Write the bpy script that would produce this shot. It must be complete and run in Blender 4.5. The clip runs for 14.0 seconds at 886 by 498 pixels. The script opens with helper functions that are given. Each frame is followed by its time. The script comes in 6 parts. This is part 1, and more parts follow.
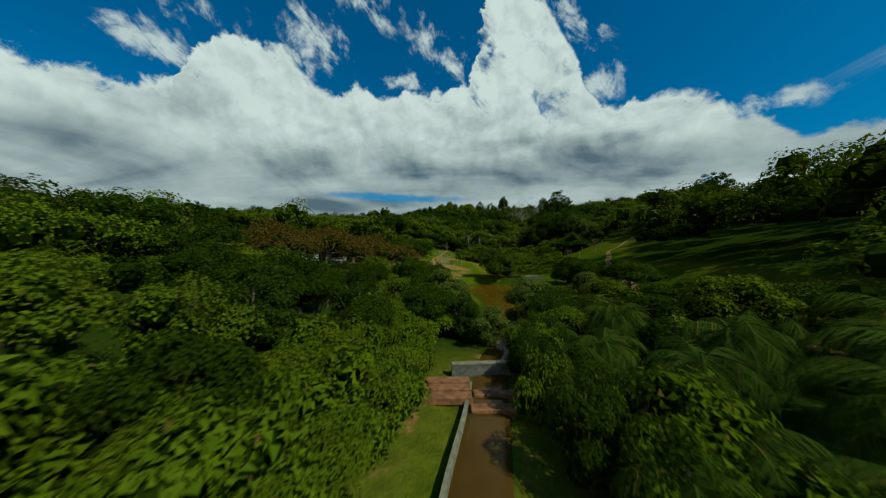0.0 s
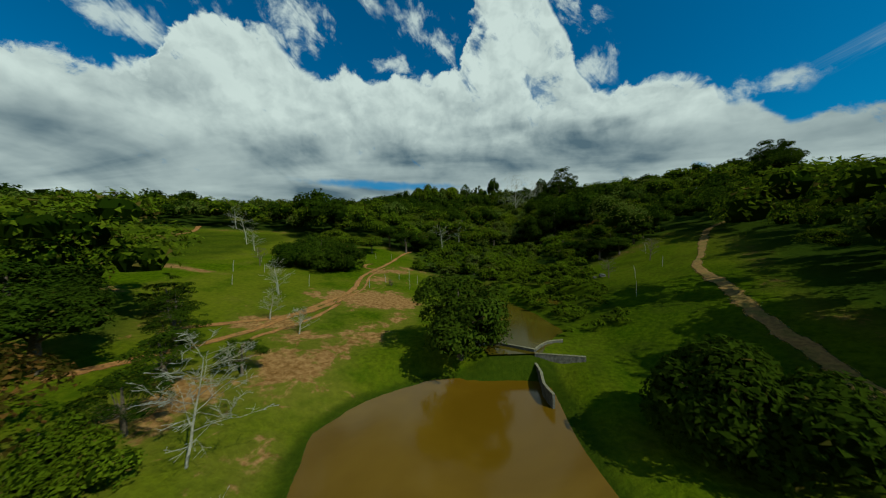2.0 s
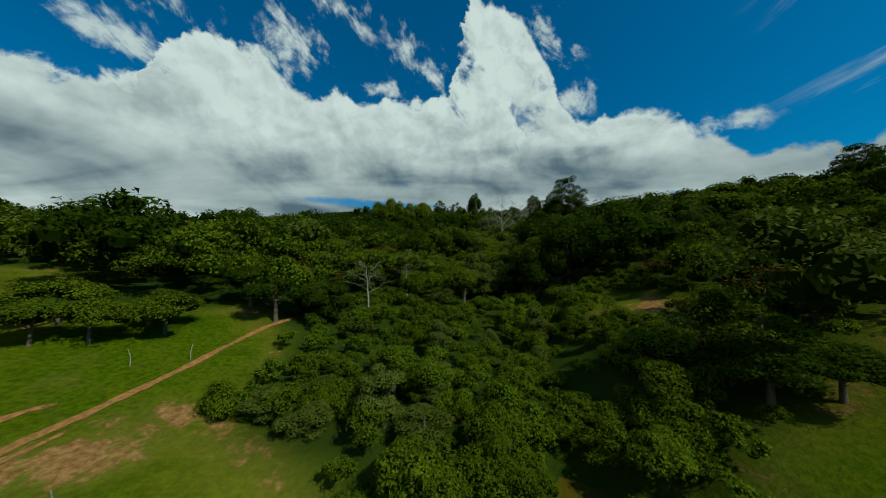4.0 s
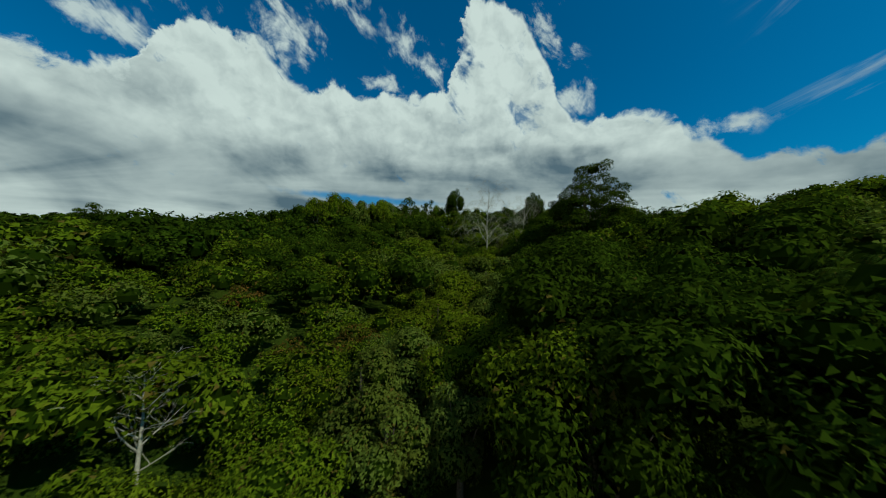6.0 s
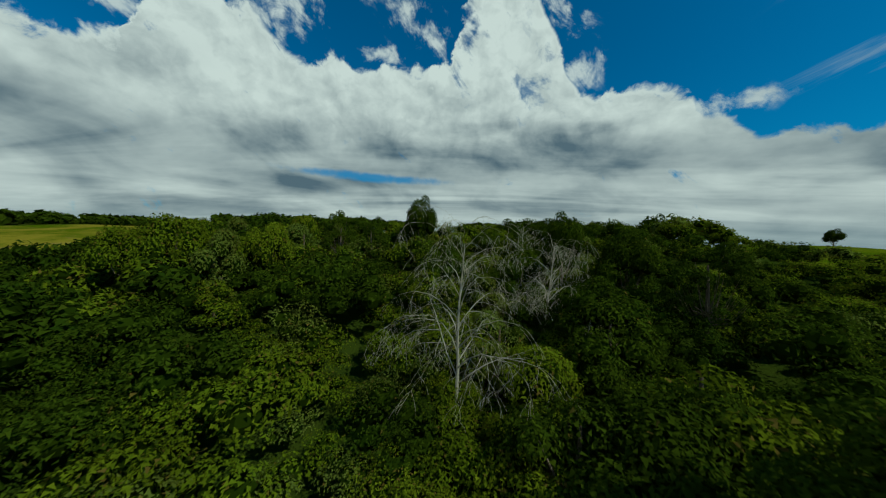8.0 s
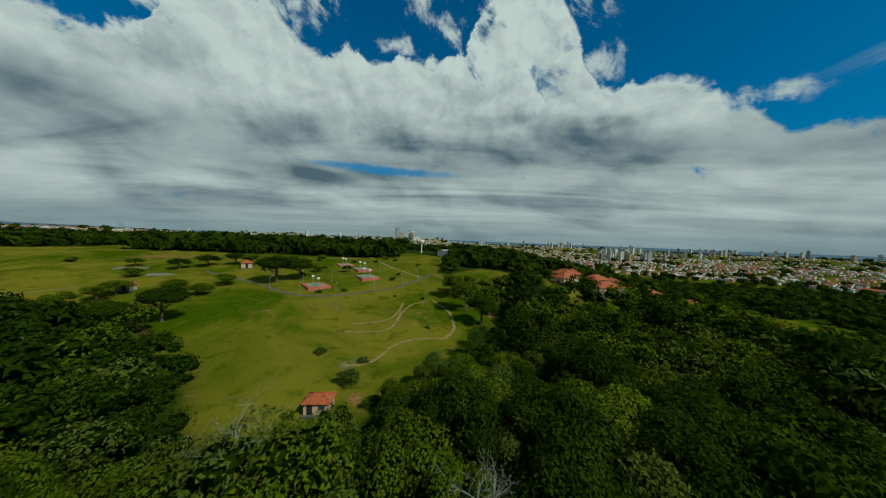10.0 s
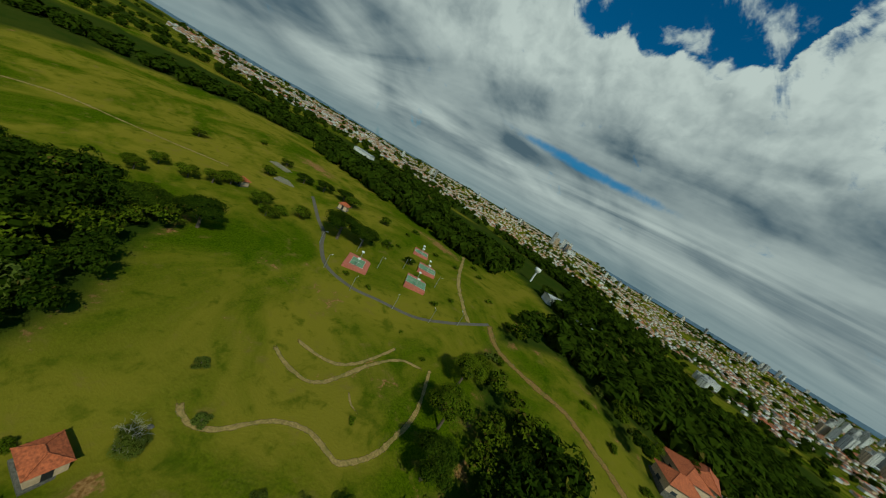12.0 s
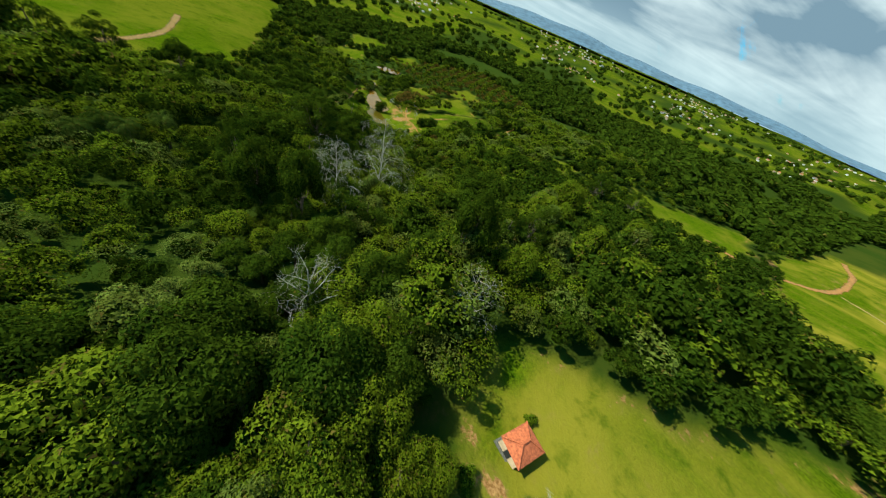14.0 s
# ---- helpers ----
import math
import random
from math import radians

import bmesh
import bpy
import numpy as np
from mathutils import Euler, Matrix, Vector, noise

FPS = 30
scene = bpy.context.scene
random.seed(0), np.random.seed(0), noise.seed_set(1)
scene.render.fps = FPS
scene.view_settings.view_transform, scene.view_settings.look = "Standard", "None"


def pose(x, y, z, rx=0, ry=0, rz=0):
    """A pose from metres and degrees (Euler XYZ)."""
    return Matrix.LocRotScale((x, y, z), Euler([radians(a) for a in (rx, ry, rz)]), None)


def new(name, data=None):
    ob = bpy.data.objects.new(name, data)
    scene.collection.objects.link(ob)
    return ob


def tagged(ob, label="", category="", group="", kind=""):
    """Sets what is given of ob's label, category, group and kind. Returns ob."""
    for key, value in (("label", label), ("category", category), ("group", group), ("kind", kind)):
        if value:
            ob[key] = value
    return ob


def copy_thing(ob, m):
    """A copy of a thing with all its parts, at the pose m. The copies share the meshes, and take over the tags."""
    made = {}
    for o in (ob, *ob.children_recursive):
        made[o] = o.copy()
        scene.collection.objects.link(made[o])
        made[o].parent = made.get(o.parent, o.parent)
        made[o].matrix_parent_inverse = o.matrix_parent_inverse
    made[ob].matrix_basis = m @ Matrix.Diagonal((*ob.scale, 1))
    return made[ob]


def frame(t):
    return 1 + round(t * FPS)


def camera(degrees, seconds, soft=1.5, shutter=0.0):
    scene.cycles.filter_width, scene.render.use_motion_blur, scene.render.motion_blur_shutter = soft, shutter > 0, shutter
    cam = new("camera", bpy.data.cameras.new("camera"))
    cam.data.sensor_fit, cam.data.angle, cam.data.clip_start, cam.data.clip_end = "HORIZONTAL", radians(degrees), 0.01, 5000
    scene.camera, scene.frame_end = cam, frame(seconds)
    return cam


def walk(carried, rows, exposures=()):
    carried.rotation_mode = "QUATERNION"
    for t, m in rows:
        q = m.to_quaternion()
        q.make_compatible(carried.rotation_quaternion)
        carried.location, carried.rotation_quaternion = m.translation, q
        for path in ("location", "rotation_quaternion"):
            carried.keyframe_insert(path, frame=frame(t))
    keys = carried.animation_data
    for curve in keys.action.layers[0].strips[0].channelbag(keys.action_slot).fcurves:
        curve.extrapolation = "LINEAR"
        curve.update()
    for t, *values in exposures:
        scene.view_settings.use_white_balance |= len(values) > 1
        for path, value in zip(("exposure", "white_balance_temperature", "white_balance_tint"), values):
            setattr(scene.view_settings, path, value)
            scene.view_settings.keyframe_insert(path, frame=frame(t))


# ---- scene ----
cam = camera(113.1, 14.0, soft=1.15, shutter=0.08)

PATH = [
    (0.0, pose(0.01, 0.00, 3.63, 92.52, 0.54, 0.46)),
    (0.5, pose(2.10, 9.97, 5.32, 92.29, 0.61, 0.16)),
    (1.0, pose(4.15, 19.41, 6.48, 91.72, 0.97, -0.20)),
    (1.5, pose(6.26, 28.20, 7.33, 90.65, 1.28, -0.75)),
    (2.0, pose(8.64, 36.13, 8.36, 90.08, 1.24, -0.96)),
    (2.5, pose(11.49, 45.21, 9.91, 90.80, 0.21, -0.74)),
    (3.0, pose(14.10, 54.85, 11.51, 91.87, -0.72, -1.08)),
    (3.5, pose(16.61, 64.23, 12.88, 92.93, -0.53, -1.93)),
    (4.0, pose(18.40, 73.10, 13.95, 93.94, 0.29, -3.68)),
    (6.5, pose(34.57, 119.40, 26.94, 92.65, -0.84, -4.51)),
    (7.0, pose(37.91, 130.75, 31.57, 90.49, -0.77, -3.73)),
    (7.5, pose(41.31, 142.87, 36.62, 89.55, -0.75, -3.61)),
    (8.0, pose(44.38, 154.26, 41.82, 89.20, -1.08, -4.18)),
    (10.5, pose(71.55, 217.63, 69.10, 87.30, -3.61, -0.29)),
    (11.0, pose(75.74, 225.45, 74.97, 86.08, -8.35, 4.76)),
    (11.5, pose(79.02, 233.15, 80.34, 82.95, -17.05, 14.04)),
    (12.0, pose(80.59, 240.47, 82.92, 74.98, -29.54, 32.12)),
    (12.5, pose(80.05, 246.62, 83.88, 58.99, -39.56, 60.72)),
    (13.0, pose(77.45, 251.05, 82.43, 38.74, -39.53, 100.00)),
    (13.5, pose(74.39, 251.42, 77.22, 34.82, -29.55, 137.15)),
    (14.0, pose(72.32, 248.74, 72.70, 47.11, -17.68, 156.34)),
]
walk(cam, PATH, [(0.0, -0.45, 6300, -14), (8.0, -0.5, 6300, -14), (10.5, -0.7, 6300, -14), (12.0, -0.75, 6400, -13), (13.0, 0.0, 6400, -11), (14.0, 0.85, 6400, -9)])

# ---- sky and sun ----
SUN_TO = Vector((0.60, -0.52, 0.78)).normalized()


def link(nt, a, b):
    nt.links.new(a, b)


def mth(nt, op, a, b=None, c=None, clamp=False):
    n = nt.nodes.new("ShaderNodeMath")
    n.operation, n.use_clamp = op, clamp
    for i, v in enumerate((a, b, c)):
        if v is None:
            continue
        if isinstance(v, (int, float)):
            n.inputs[i].default_value = v
        else:
            nt.links.new(v, n.inputs[i])
    return n.outputs[0]


def rng(nt, v, a, b, c=0.0, d=1.0, smooth=True):
    n = nt.nodes.new("ShaderNodeMapRange")
    n.interpolation_type = "SMOOTHSTEP" if smooth else "LINEAR"
    for i, x in enumerate((a, b, c, d)):
        n.inputs[i + 1].default_value = x
    nt.links.new(v, n.inputs[0])
    return n.outputs[0]


def fractal(nt, vec, scale, detail=4.0, rough=0.55, dist=0.0):
    n = nt.nodes.new("ShaderNodeTexNoise")
    n.inputs["Scale"].default_value, n.inputs["Detail"].default_value = scale, detail
    n.inputs["Roughness"].default_value, n.inputs["Distortion"].default_value = rough, dist
    if vec is not None:
        nt.links.new(vec, n.inputs["Vector"])
    return n.outputs["Fac"]


def billow(nt, vec, scale, detail=3.0, rough=0.55):
    """Rounded heads: high in the middle of each cell."""
    n = nt.nodes.new("ShaderNodeTexVoronoi")
    n.feature = "SMOOTH_F1"
    n.normalize = True
    n.inputs["Scale"].default_value, n.inputs["Detail"].default_value = scale, detail
    n.inputs["Roughness"].default_value, n.inputs["Smoothness"].default_value = rough, 0.35
    nt.links.new(vec, n.inputs["Vector"])
    return mth(nt, "MULTIPLY_ADD", n.outputs["Distance"], -1.0, 1.0)


def blend(nt, fac, a, b):
    n = nt.nodes.new("ShaderNodeMix")
    n.data_type = "RGBA"
    for i, v in ((0, fac), (6, a), (7, b)):
        if isinstance(v, tuple):
            n.inputs[i].default_value = (*v, 1) if len(v) == 3 else v
        elif isinstance(v, (int, float)):
            n.inputs[i].default_value = v
        else:
            nt.links.new(v, n.inputs[i])
    return n.outputs[2]


def vec3(nt, x, y, z):
    n = nt.nodes.new("ShaderNodeCombineXYZ")
    for i, v in enumerate((x, y, z)):
        if isinstance(v, (int, float)):
            n.inputs[i].default_value = v
        else:
            nt.links.new(v, n.inputs[i])
    return n.outputs[0]


def ramp(nt, v, stops):
    n = nt.nodes.new("ShaderNodeValToRGB")
    e = n.color_ramp.elements
    e[0].position, e[1].position = stops[0][0], stops[-1][0]
    e[0].color, e[1].color = (stops[0][1],) * 3 + (1,), (stops[-1][1],) * 3 + (1,)
    for p, h in stops[1:-1]:
        e.new(p).color = (h, h, h, 1)
    nt.links.new(v, n.inputs[0])
    s = nt.nodes.new("ShaderNodeSeparateColor")
    nt.links.new(n.outputs[0], s.inputs[0])
    return s.outputs[0]


def blob(nt, az, el, a, e, ra, re):
    """A soft oval patch of the sky round (a, e)."""
    u = mth(nt, "DIVIDE", mth(nt, "SUBTRACT", az, a), ra)
    v = mth(nt, "DIVIDE", mth(nt, "SUBTRACT", el, e), re)
    return mth(nt, "EXPONENT", mth(nt, "MULTIPLY", mth(nt, "ADD", mth(nt, "MULTIPLY", u, u), mth(nt, "MULTIPLY", v, v)), -1.0))


def make_sky():
    world = bpy.data.worlds.new("sky")
    scene.world = world
    world.use_nodes = True
    nt = world.node_tree
    nt.nodes.clear()
    out = nt.nodes.new("ShaderNodeOutputWorld")
    bg = nt.nodes.new("ShaderNodeBackground")
    sky = nt.nodes.new("ShaderNodeTexSky")
    sky.sky_type, sky.sun_disc = "NISHITA", False
    sky.sun_elevation = math.asin(SUN_TO.z)
    sky.sun_rotation = math.atan2(SUN_TO.x, SUN_TO.y)
    tc = nt.nodes.new("ShaderNodeTexCoord")
    sep = nt.nodes.new("ShaderNodeSeparateXYZ")
    link(nt, tc.outputs["Generated"], sep.inputs[0])
    x, y, z = sep.outputs
    az = mth(nt, "ARCTAN2", x, y)
    el = mth(nt, "ARCSINE", z)
    sphere = vec3(nt, az, mth(nt, "MULTIPLY", el, 1.15), 0.37)
    warp = nt.nodes.new("ShaderNodeTexNoise")
    warp.inputs["Scale"].default_value, warp.inputs["Detail"].default_value = 11.0, 6.0
    link(nt, sphere, warp.inputs["Vector"])
    bent_v = nt.nodes.new("ShaderNodeVectorMath")
    bent_v.operation = "MULTIPLY_ADD"
    link(nt, warp.outputs["Color"], bent_v.inputs[0])
    bent_v.inputs[1].default_value = (0.06, 0.06, 0.0)
    link(nt, sphere, bent_v.inputs[2])
    sphere = bent_v.outputs[0]
    puff = fractal(nt, sphere, 7.0, 9.0, 0.58, 0.0)
    fine = fractal(nt, sphere, 24.0, 9.0, 0.62, 0.0)
    heads = billow(nt, sphere, 11.0, 3.0, 0.6)
    # the bank's upper outline
    az_w = mth(nt, "ADD", az, mth(nt, "ADD", mth(nt, "MULTIPLY_ADD", puff, 0.09, -0.045), mth(nt, "MULTIPLY_ADD", fine, 0.05, -0.025)))
    top = ramp(nt, mth(nt, "MULTIPLY_ADD", az_w, 0.5 / math.pi, 0.5), [((a + math.pi) / 2 / math.pi, h) for a, h in CLOUD_TOP])
    edge = mth(nt, "ADD", mth(nt, "SUBTRACT", top, el),
               mth(nt, "ADD", mth(nt, "MULTIPLY_ADD", puff, 0.13, -0.065), mth(nt, "ADD", mth(nt, "MULTIPLY_ADD", fine, 0.07, -0.035), mth(nt, "MULTIPLY_ADD", heads, 0.07, -0.05))))
    cover = rng(nt, edge, -0.004, 0.018)
    # torn rags above the bank and rents through the tower
    torn = mth(nt, "ADD", mth(nt, "MULTIPLY", fractal(nt, vec3(nt, mth(nt, "MULTIPLY_ADD", el, 0.5, az), mth(nt, "MULTIPLY_ADD", az, 0.25, el), 2.2), 9.0, 9.0, 0.66, 0.5), 0.7), mth(nt, "MULTIPLY", fine, 0.3))
    rags = None
    for a, e, ra, re, k in CLOUD_RAGS:
        r = mth(nt, "MULTIPLY", blob(nt, az, el, a, e, ra, re), k)
        rags = r if rags is None else mth(nt, "MAXIMUM", rags, r)
    rag = mth(nt, "MULTIPLY", rng(nt, mth(nt, "ADD", torn, mth(nt, "MULTIPLY", rags, 0.22)), 0.60, 0.76), 0.85)
    rag = mth(nt, "MULTIPLY", rag, rng(nt, rags, 0.05, 0.4))
    rents = None
    for a, e, ra, re, k in CLOUD_RENTS:
        r = mth(nt, "MULTIPLY", blob(nt, az, el, a, e, ra, re), k)
        rents = r if rents is None else mth(nt, "MAXIMUM", rents, r)
    rent = rng(nt, mth(nt, "ADD", mth(nt, "MULTIPLY", rents, 0.55), mth(nt, "MULTIPLY_ADD", torn, 2.4, -1.2)), 0.22, 0.58)
    cover = mth(nt, "MULTIPLY", cover, mth(nt, "SUBTRACT", 1.0, rent))
    # thin streaks of high cloud on the clear side
    streak = rng(nt, fractal(nt, vec3(nt, mth(nt, "MULTIPLY_ADD", el, -1.2, mth(nt, "MULTIPLY", az, 1.1)), mth(nt, "MULTIPLY_ADD", az, -1.4, mth(nt, "MULTIPLY", el, 4.0)), 5.0), 2.6, 8.0, 0.62, 0.7), 0.55, 0.80, 0.0, 0.75)
    streak = mth(nt, "MULTIPLY", streak, rng(nt, az, 0.85, 1.12))
    # the layer overhead runs away from the viewer: its rolls and gaps lie on a level sheet
    low = mth(nt, "ADD", mth(nt, "MAXIMUM", z, 0.0), 0.07)
    px, py = mth(nt, "DIVIDE", x, low), mth(nt, "DIVIDE", y, low)
    sheet = vec3(nt, mth(nt, "MULTIPLY", px, 0.42), mth(nt, "MULTIPLY_ADD", px, 0.10, py), 0.0)
    rolls = fractal(nt, sheet, 0.55, 6.0, 0.50, 0.9)
    rolls_b = fractal(nt, vec3(nt, mth(nt, "MULTIPLY_ADD", py, 0.10, mth(nt, "MULTIPLY", px, 0.34)), mth(nt, "MULTIPLY_ADD", px, 0.12, py), 3.7), 0.95, 5.0, 0.52, 0.6)
    # clear slits low down
    slit = mth(nt, "MAXIMUM", blob(nt, az, mth(nt, "MULTIPLY_ADD", az, 0.02, el), -0.14, 0.212, 0.34, 0.020), mth(nt, "MULTIPLY", blob(nt, az, el, -1.95, 0.14, 0.30, 0.03), 0.35))
    slit = rng(nt, mth(nt, "ADD", slit, mth(nt, "ADD", mth(nt, "MULTIPLY_ADD", rolls, 1.5, -0.75), mth(nt, "MULTIPLY_ADD", fine, 0.7, -0.35))), 0.42, 1.0, 0.0, 0.85)
    cover = mth(nt, "MULTIPLY", mth(nt, "MAXIMUM", mth(nt, "MAXIMUM", cover, rag), streak), mth(nt, "SUBTRACT", 1.0, slit))
    # inside: white heads above, long grey bases below
    shifted = nt.nodes.new("ShaderNodeVectorMath")
    shifted.operation = "ADD"
    link(nt, sphere, shifted.inputs[0])
    shifted.inputs[1].default_value = (0.020, 0.030, 0.0)
    puff_up = fractal(nt, shifted.outputs[0], 7.0, 9.0, 0.58, 0.0)
    heads_up = billow(nt, shifted.outputs[0], 11.0, 3.0, 0.6)
    relief = mth(nt, "ADD", mth(nt, "MULTIPLY", mth(nt, "SUBTRACT", puff, puff_up), 1.1), mth(nt, "MULTIPLY", mth(nt, "SUBTRACT", heads, heads_up), 0.8))
    big = fractal(nt, sphere, 2.4, 4.0, 0.5, 0.4)
    bent = mth(nt, "ADD", mth(nt, "MULTIPLY_ADD", mth(nt, "MULTIPLY", az, az), 0.03, el), mth(nt, "MULTIPLY_ADD", big, 0.14, -0.07))
    shade = mth(nt, "SUBTRACT", ramp(nt, bent, CLOUD_SHADE), rng(nt, az, -1.3, -1.9, 0.0, 0.22))
    wave = mth(nt, "ADD", mth(nt, "MULTIPLY_ADD", rolls, -2.3, 1.15), mth(nt, "MULTIPLY_ADD", rolls_b, -1.2, 0.6))
    wave = mth(nt, "MULTIPLY", mth(nt, "MULTIPLY", wave, rng(nt, el, 0.48, 0.22)), rng(nt, el, 0.02, 0.20, 0.30, 1.0))
    lit = mth(nt, "ADD", mth(nt, "ADD", shade, wave), mth(nt, "MULTIPLY", relief, rng(nt, el, 0.20, 0.42, 0.15, 1.0)), None, True)
    patch = fractal(nt, vec3(nt, mth(nt, "MULTIPLY", az, 1.0), mth(nt, "MULTIPLY_ADD", az, 0.16, mth(nt, "MULTIPLY", el, 2.6)), 8.1), 3.1, 5.0, 0.5, 0.5)
    lit = mth(nt, "SUBTRACT", lit, mth(nt, "MULTIPLY", rng(nt, patch, 0.40, 0.72), rng(nt, el, 0.52, 0.34, 0.0, 0.42)), None, True)
    rim = mth(nt, "MULTIPLY", rng(nt, edge, 0.07, 0.015), rng(nt, el, 0.30, 0.42))
    lit = mth(nt, "MAXIMUM", lit, mth(nt, "MULTIPLY", rim, 0.92))
    cloud = blend(nt, lit, CLOUD_GREY, CLOUD_WHITE)
    blue = nt.nodes.new("ShaderNodeVectorMath")
    blue.operation = "MULTIPLY"
    link(nt, sky.outputs[0], blue.inputs[0])
    blue.inputs[1].default_value = SKY_TINT
    mixed = blend(nt, cover, blue.outputs[0], cloud)
    # haze at the horizon
    haze = rng(nt, el, 0.10, -0.01)
    mixed = blend(nt, mth(nt, "MULTIPLY", haze, 0.7), mixed, HAZE)
    link(nt, mixed, bg.inputs["Color"])
    bg.inputs["Strength"].default_value = SKY_STRENGTH
    link(nt, bg.outputs[0], out.inputs[0])


SKY_STRENGTH = 0.10
SKY_TINT = (0.10, 0.72, 1.20)
CLOUD_WHITE = (9.0, 9.2, 9.6)
CLOUD_GREY = (1.35, 1.9, 2.6)
HAZE = (3.0, 3.8, 4.5)
CLOUD_TOP = [(-3.14, 0.9), (-1.5, 0.6), (-1.15, 0.40), (-0.99, 0.40), (-0.93, 0.425), (-0.85, 0.44), (-0.755, 0.455), (-0.725, 0.53), (-0.69, 0.575), (-0.58, 0.60), (-0.51, 0.595), (-0.46, 0.55),
             (-0.36, 0.505), (-0.31, 0.535), (-0.17, 0.525), (-0.11, 0.54), (0.04, 0.52), (0.09, 0.57), (0.125, 0.66), (0.17, 0.80), (0.34, 0.74), (0.40, 0.64), (0.45, 0.56), (0.475, 0.47),
             (0.56, 0.425), (0.60, 0.46), (0.65, 0.452), (0.70, 0.42), (0.765, 0.40), (0.79, 0.345), (0.90, 0.27), (1.7, 0.20)]
CLOUD_RAGS = [(-0.80, 0.51, 0.10, 0.05, 1.0), (-0.41, 0.62, 0.10, 0.09, 1.0), (-0.05, 0.66, 0.08, 0.07, 0.8), (-0.33, 0.74, 0.20, 0.10, 0.7), (0.03, 0.61, 0.06, 0.07, 0.9), (0.49, 0.50, 0.07, 0.06, 1.0),
              (-0.12, 0.555, 0.10, 0.03, 0.9), (0.80, 0.34, 0.12, 0.03, 0.9), (0.40, 0.60, 0.12, 0.14, 0.9), (-0.75, 0.62, 0.15, 0.08, 0.7)]
CLOUD_RENTS = [(0.36, 0.49, 0.09, 0.045, 0.62), (0.42, 0.55, 0.06, 0.07, 0.62), (0.13, 0.63, 0.07, 0.10, 0.62), (0.24, 0.80, 0.16, 0.07, 0.55), (-0.43, 0.575, 0.05, 0.03, 0.6), (-0.62, 0.60, 0.10, 0.03, 0.5)]
CLOUD_SHADE = [(0.0, 0.55), (0.09, 0.62), (0.14, 0.60), (0.18, 0.54), (0.22, 0.45), (0.255, 0.36), (0.285, 0.38), (0.32, 0.54), (0.36, 0.74), (0.42, 0.84), (0.6, 0.92), (0.8, 0.92)]
make_sky()
sun = new("sun", bpy.data.lights.new("sun", "SUN"))
sun.data.energy, sun.data.angle, sun.data.color = 5.0, radians(0.6), (1.0, 0.94, 0.84)
sun.rotation_euler = SUN_TO.to_track_quat("Z", "Y").to_euler()

# ---- materials ----
def material(name, rough=0.8, metal=0.0, spec=0.3):
    m = bpy.data.materials.new(name)
    m.use_nodes = True
    nt = m.node_tree
    b = nt.nodes["Principled BSDF"]
    b.inputs["Roughness"].default_value, b.inputs["Metallic"].default_value = rough, metal
    b.inputs["Specular IOR Level"].default_value = spec
    return m, nt, b


def spot(nt):
    return nt.nodes.new("ShaderNodeTexCoord").outputs["Object"]


def bump(nt, b, h, strength, dist):
    n = nt.nodes.new("ShaderNodeBump")
    n.inputs["Strength"].default_value, n.inputs["Distance"].default_value = strength, dist
    nt.links.new(h, n.inputs["Height"])
    nt.links.new(n.outputs[0], b.inputs["Normal"])


def plain(name, colour, rough=0.8, grain=6.0, vary=0.35, relief=0.02, metal=0.0, big=0.35):
    """A surface with two scales of unevenness."""
    m, nt, b = material(name, rough, metal)
    c = spot(nt)
    a = fractal(nt, c, grain, 6.0, 0.6)
    s = fractal(nt, c, big, 5.0, 0.6, 0.4)
    dark, light = tuple(v * (1 - vary) for v in colour), tuple(min(1, v * (1 + vary)) for v in colour)
    base = blend(nt, rng(nt, a, 0.3, 0.7), dark, light)
    base = blend(nt, mth(nt, "MULTIPLY", rng(nt, s, 0.45, 0.7), 0.45), base, tuple(v * 0.6 for v in colour))
    link(nt, base, b.inputs["Base Color"])
    bump(nt, b, a, 0.5, relief)
    return m


def leafy(name, dark, light, dry=(0.10, 0.075, 0.015), dry_part=0.06):
    """Foliage: every leaf clump its own shade, some light passing through."""
    m, nt, b = material(name, 0.8, 0.0, 0.0)
    geo = nt.nodes.new("ShaderNodeNewGeometry")
    info = nt.nodes.new("ShaderNodeObjectInfo")
    r = geo.outputs["Random Per Island"]
    tree = info.outputs["Random"]
    k = mth(nt, "ADD", mth(nt, "MULTIPLY", r, 0.6), mth(nt, "MULTIPLY", tree, 0.4))
    base = blend(nt, k, dark, light)
    area = rng(nt, fractal(nt, geo.outputs["Position"], 0.15, 2.0, 0.5), 0.42, 0.60)
    base = blend(nt, mth(nt, "MULTIPLY", area, 0.55), base, tuple(v * f for v, f in zip(dark, (1.2, 0.9, 0.8))))
    base = blend(nt, rng(nt, r, 1.0 - dry_part, 1.0 - dry_part + 0.01), base, dry)
    link(nt, base, b.inputs["Base Color"])
    tr = nt.nodes.new("ShaderNodeBsdfTranslucent")
    link(nt, base, tr.inputs["Color"])
    mx = nt.nodes.new("ShaderNodeMixShader")
    mx.inputs[0].default_value = 0.28
    link(nt, b.outputs[0], mx.inputs[1])
    link(nt, tr.outputs[0], mx.inputs[2])
    link(nt, mx.outputs[0], nt.nodes["Material Output"].inputs[0])
    return m


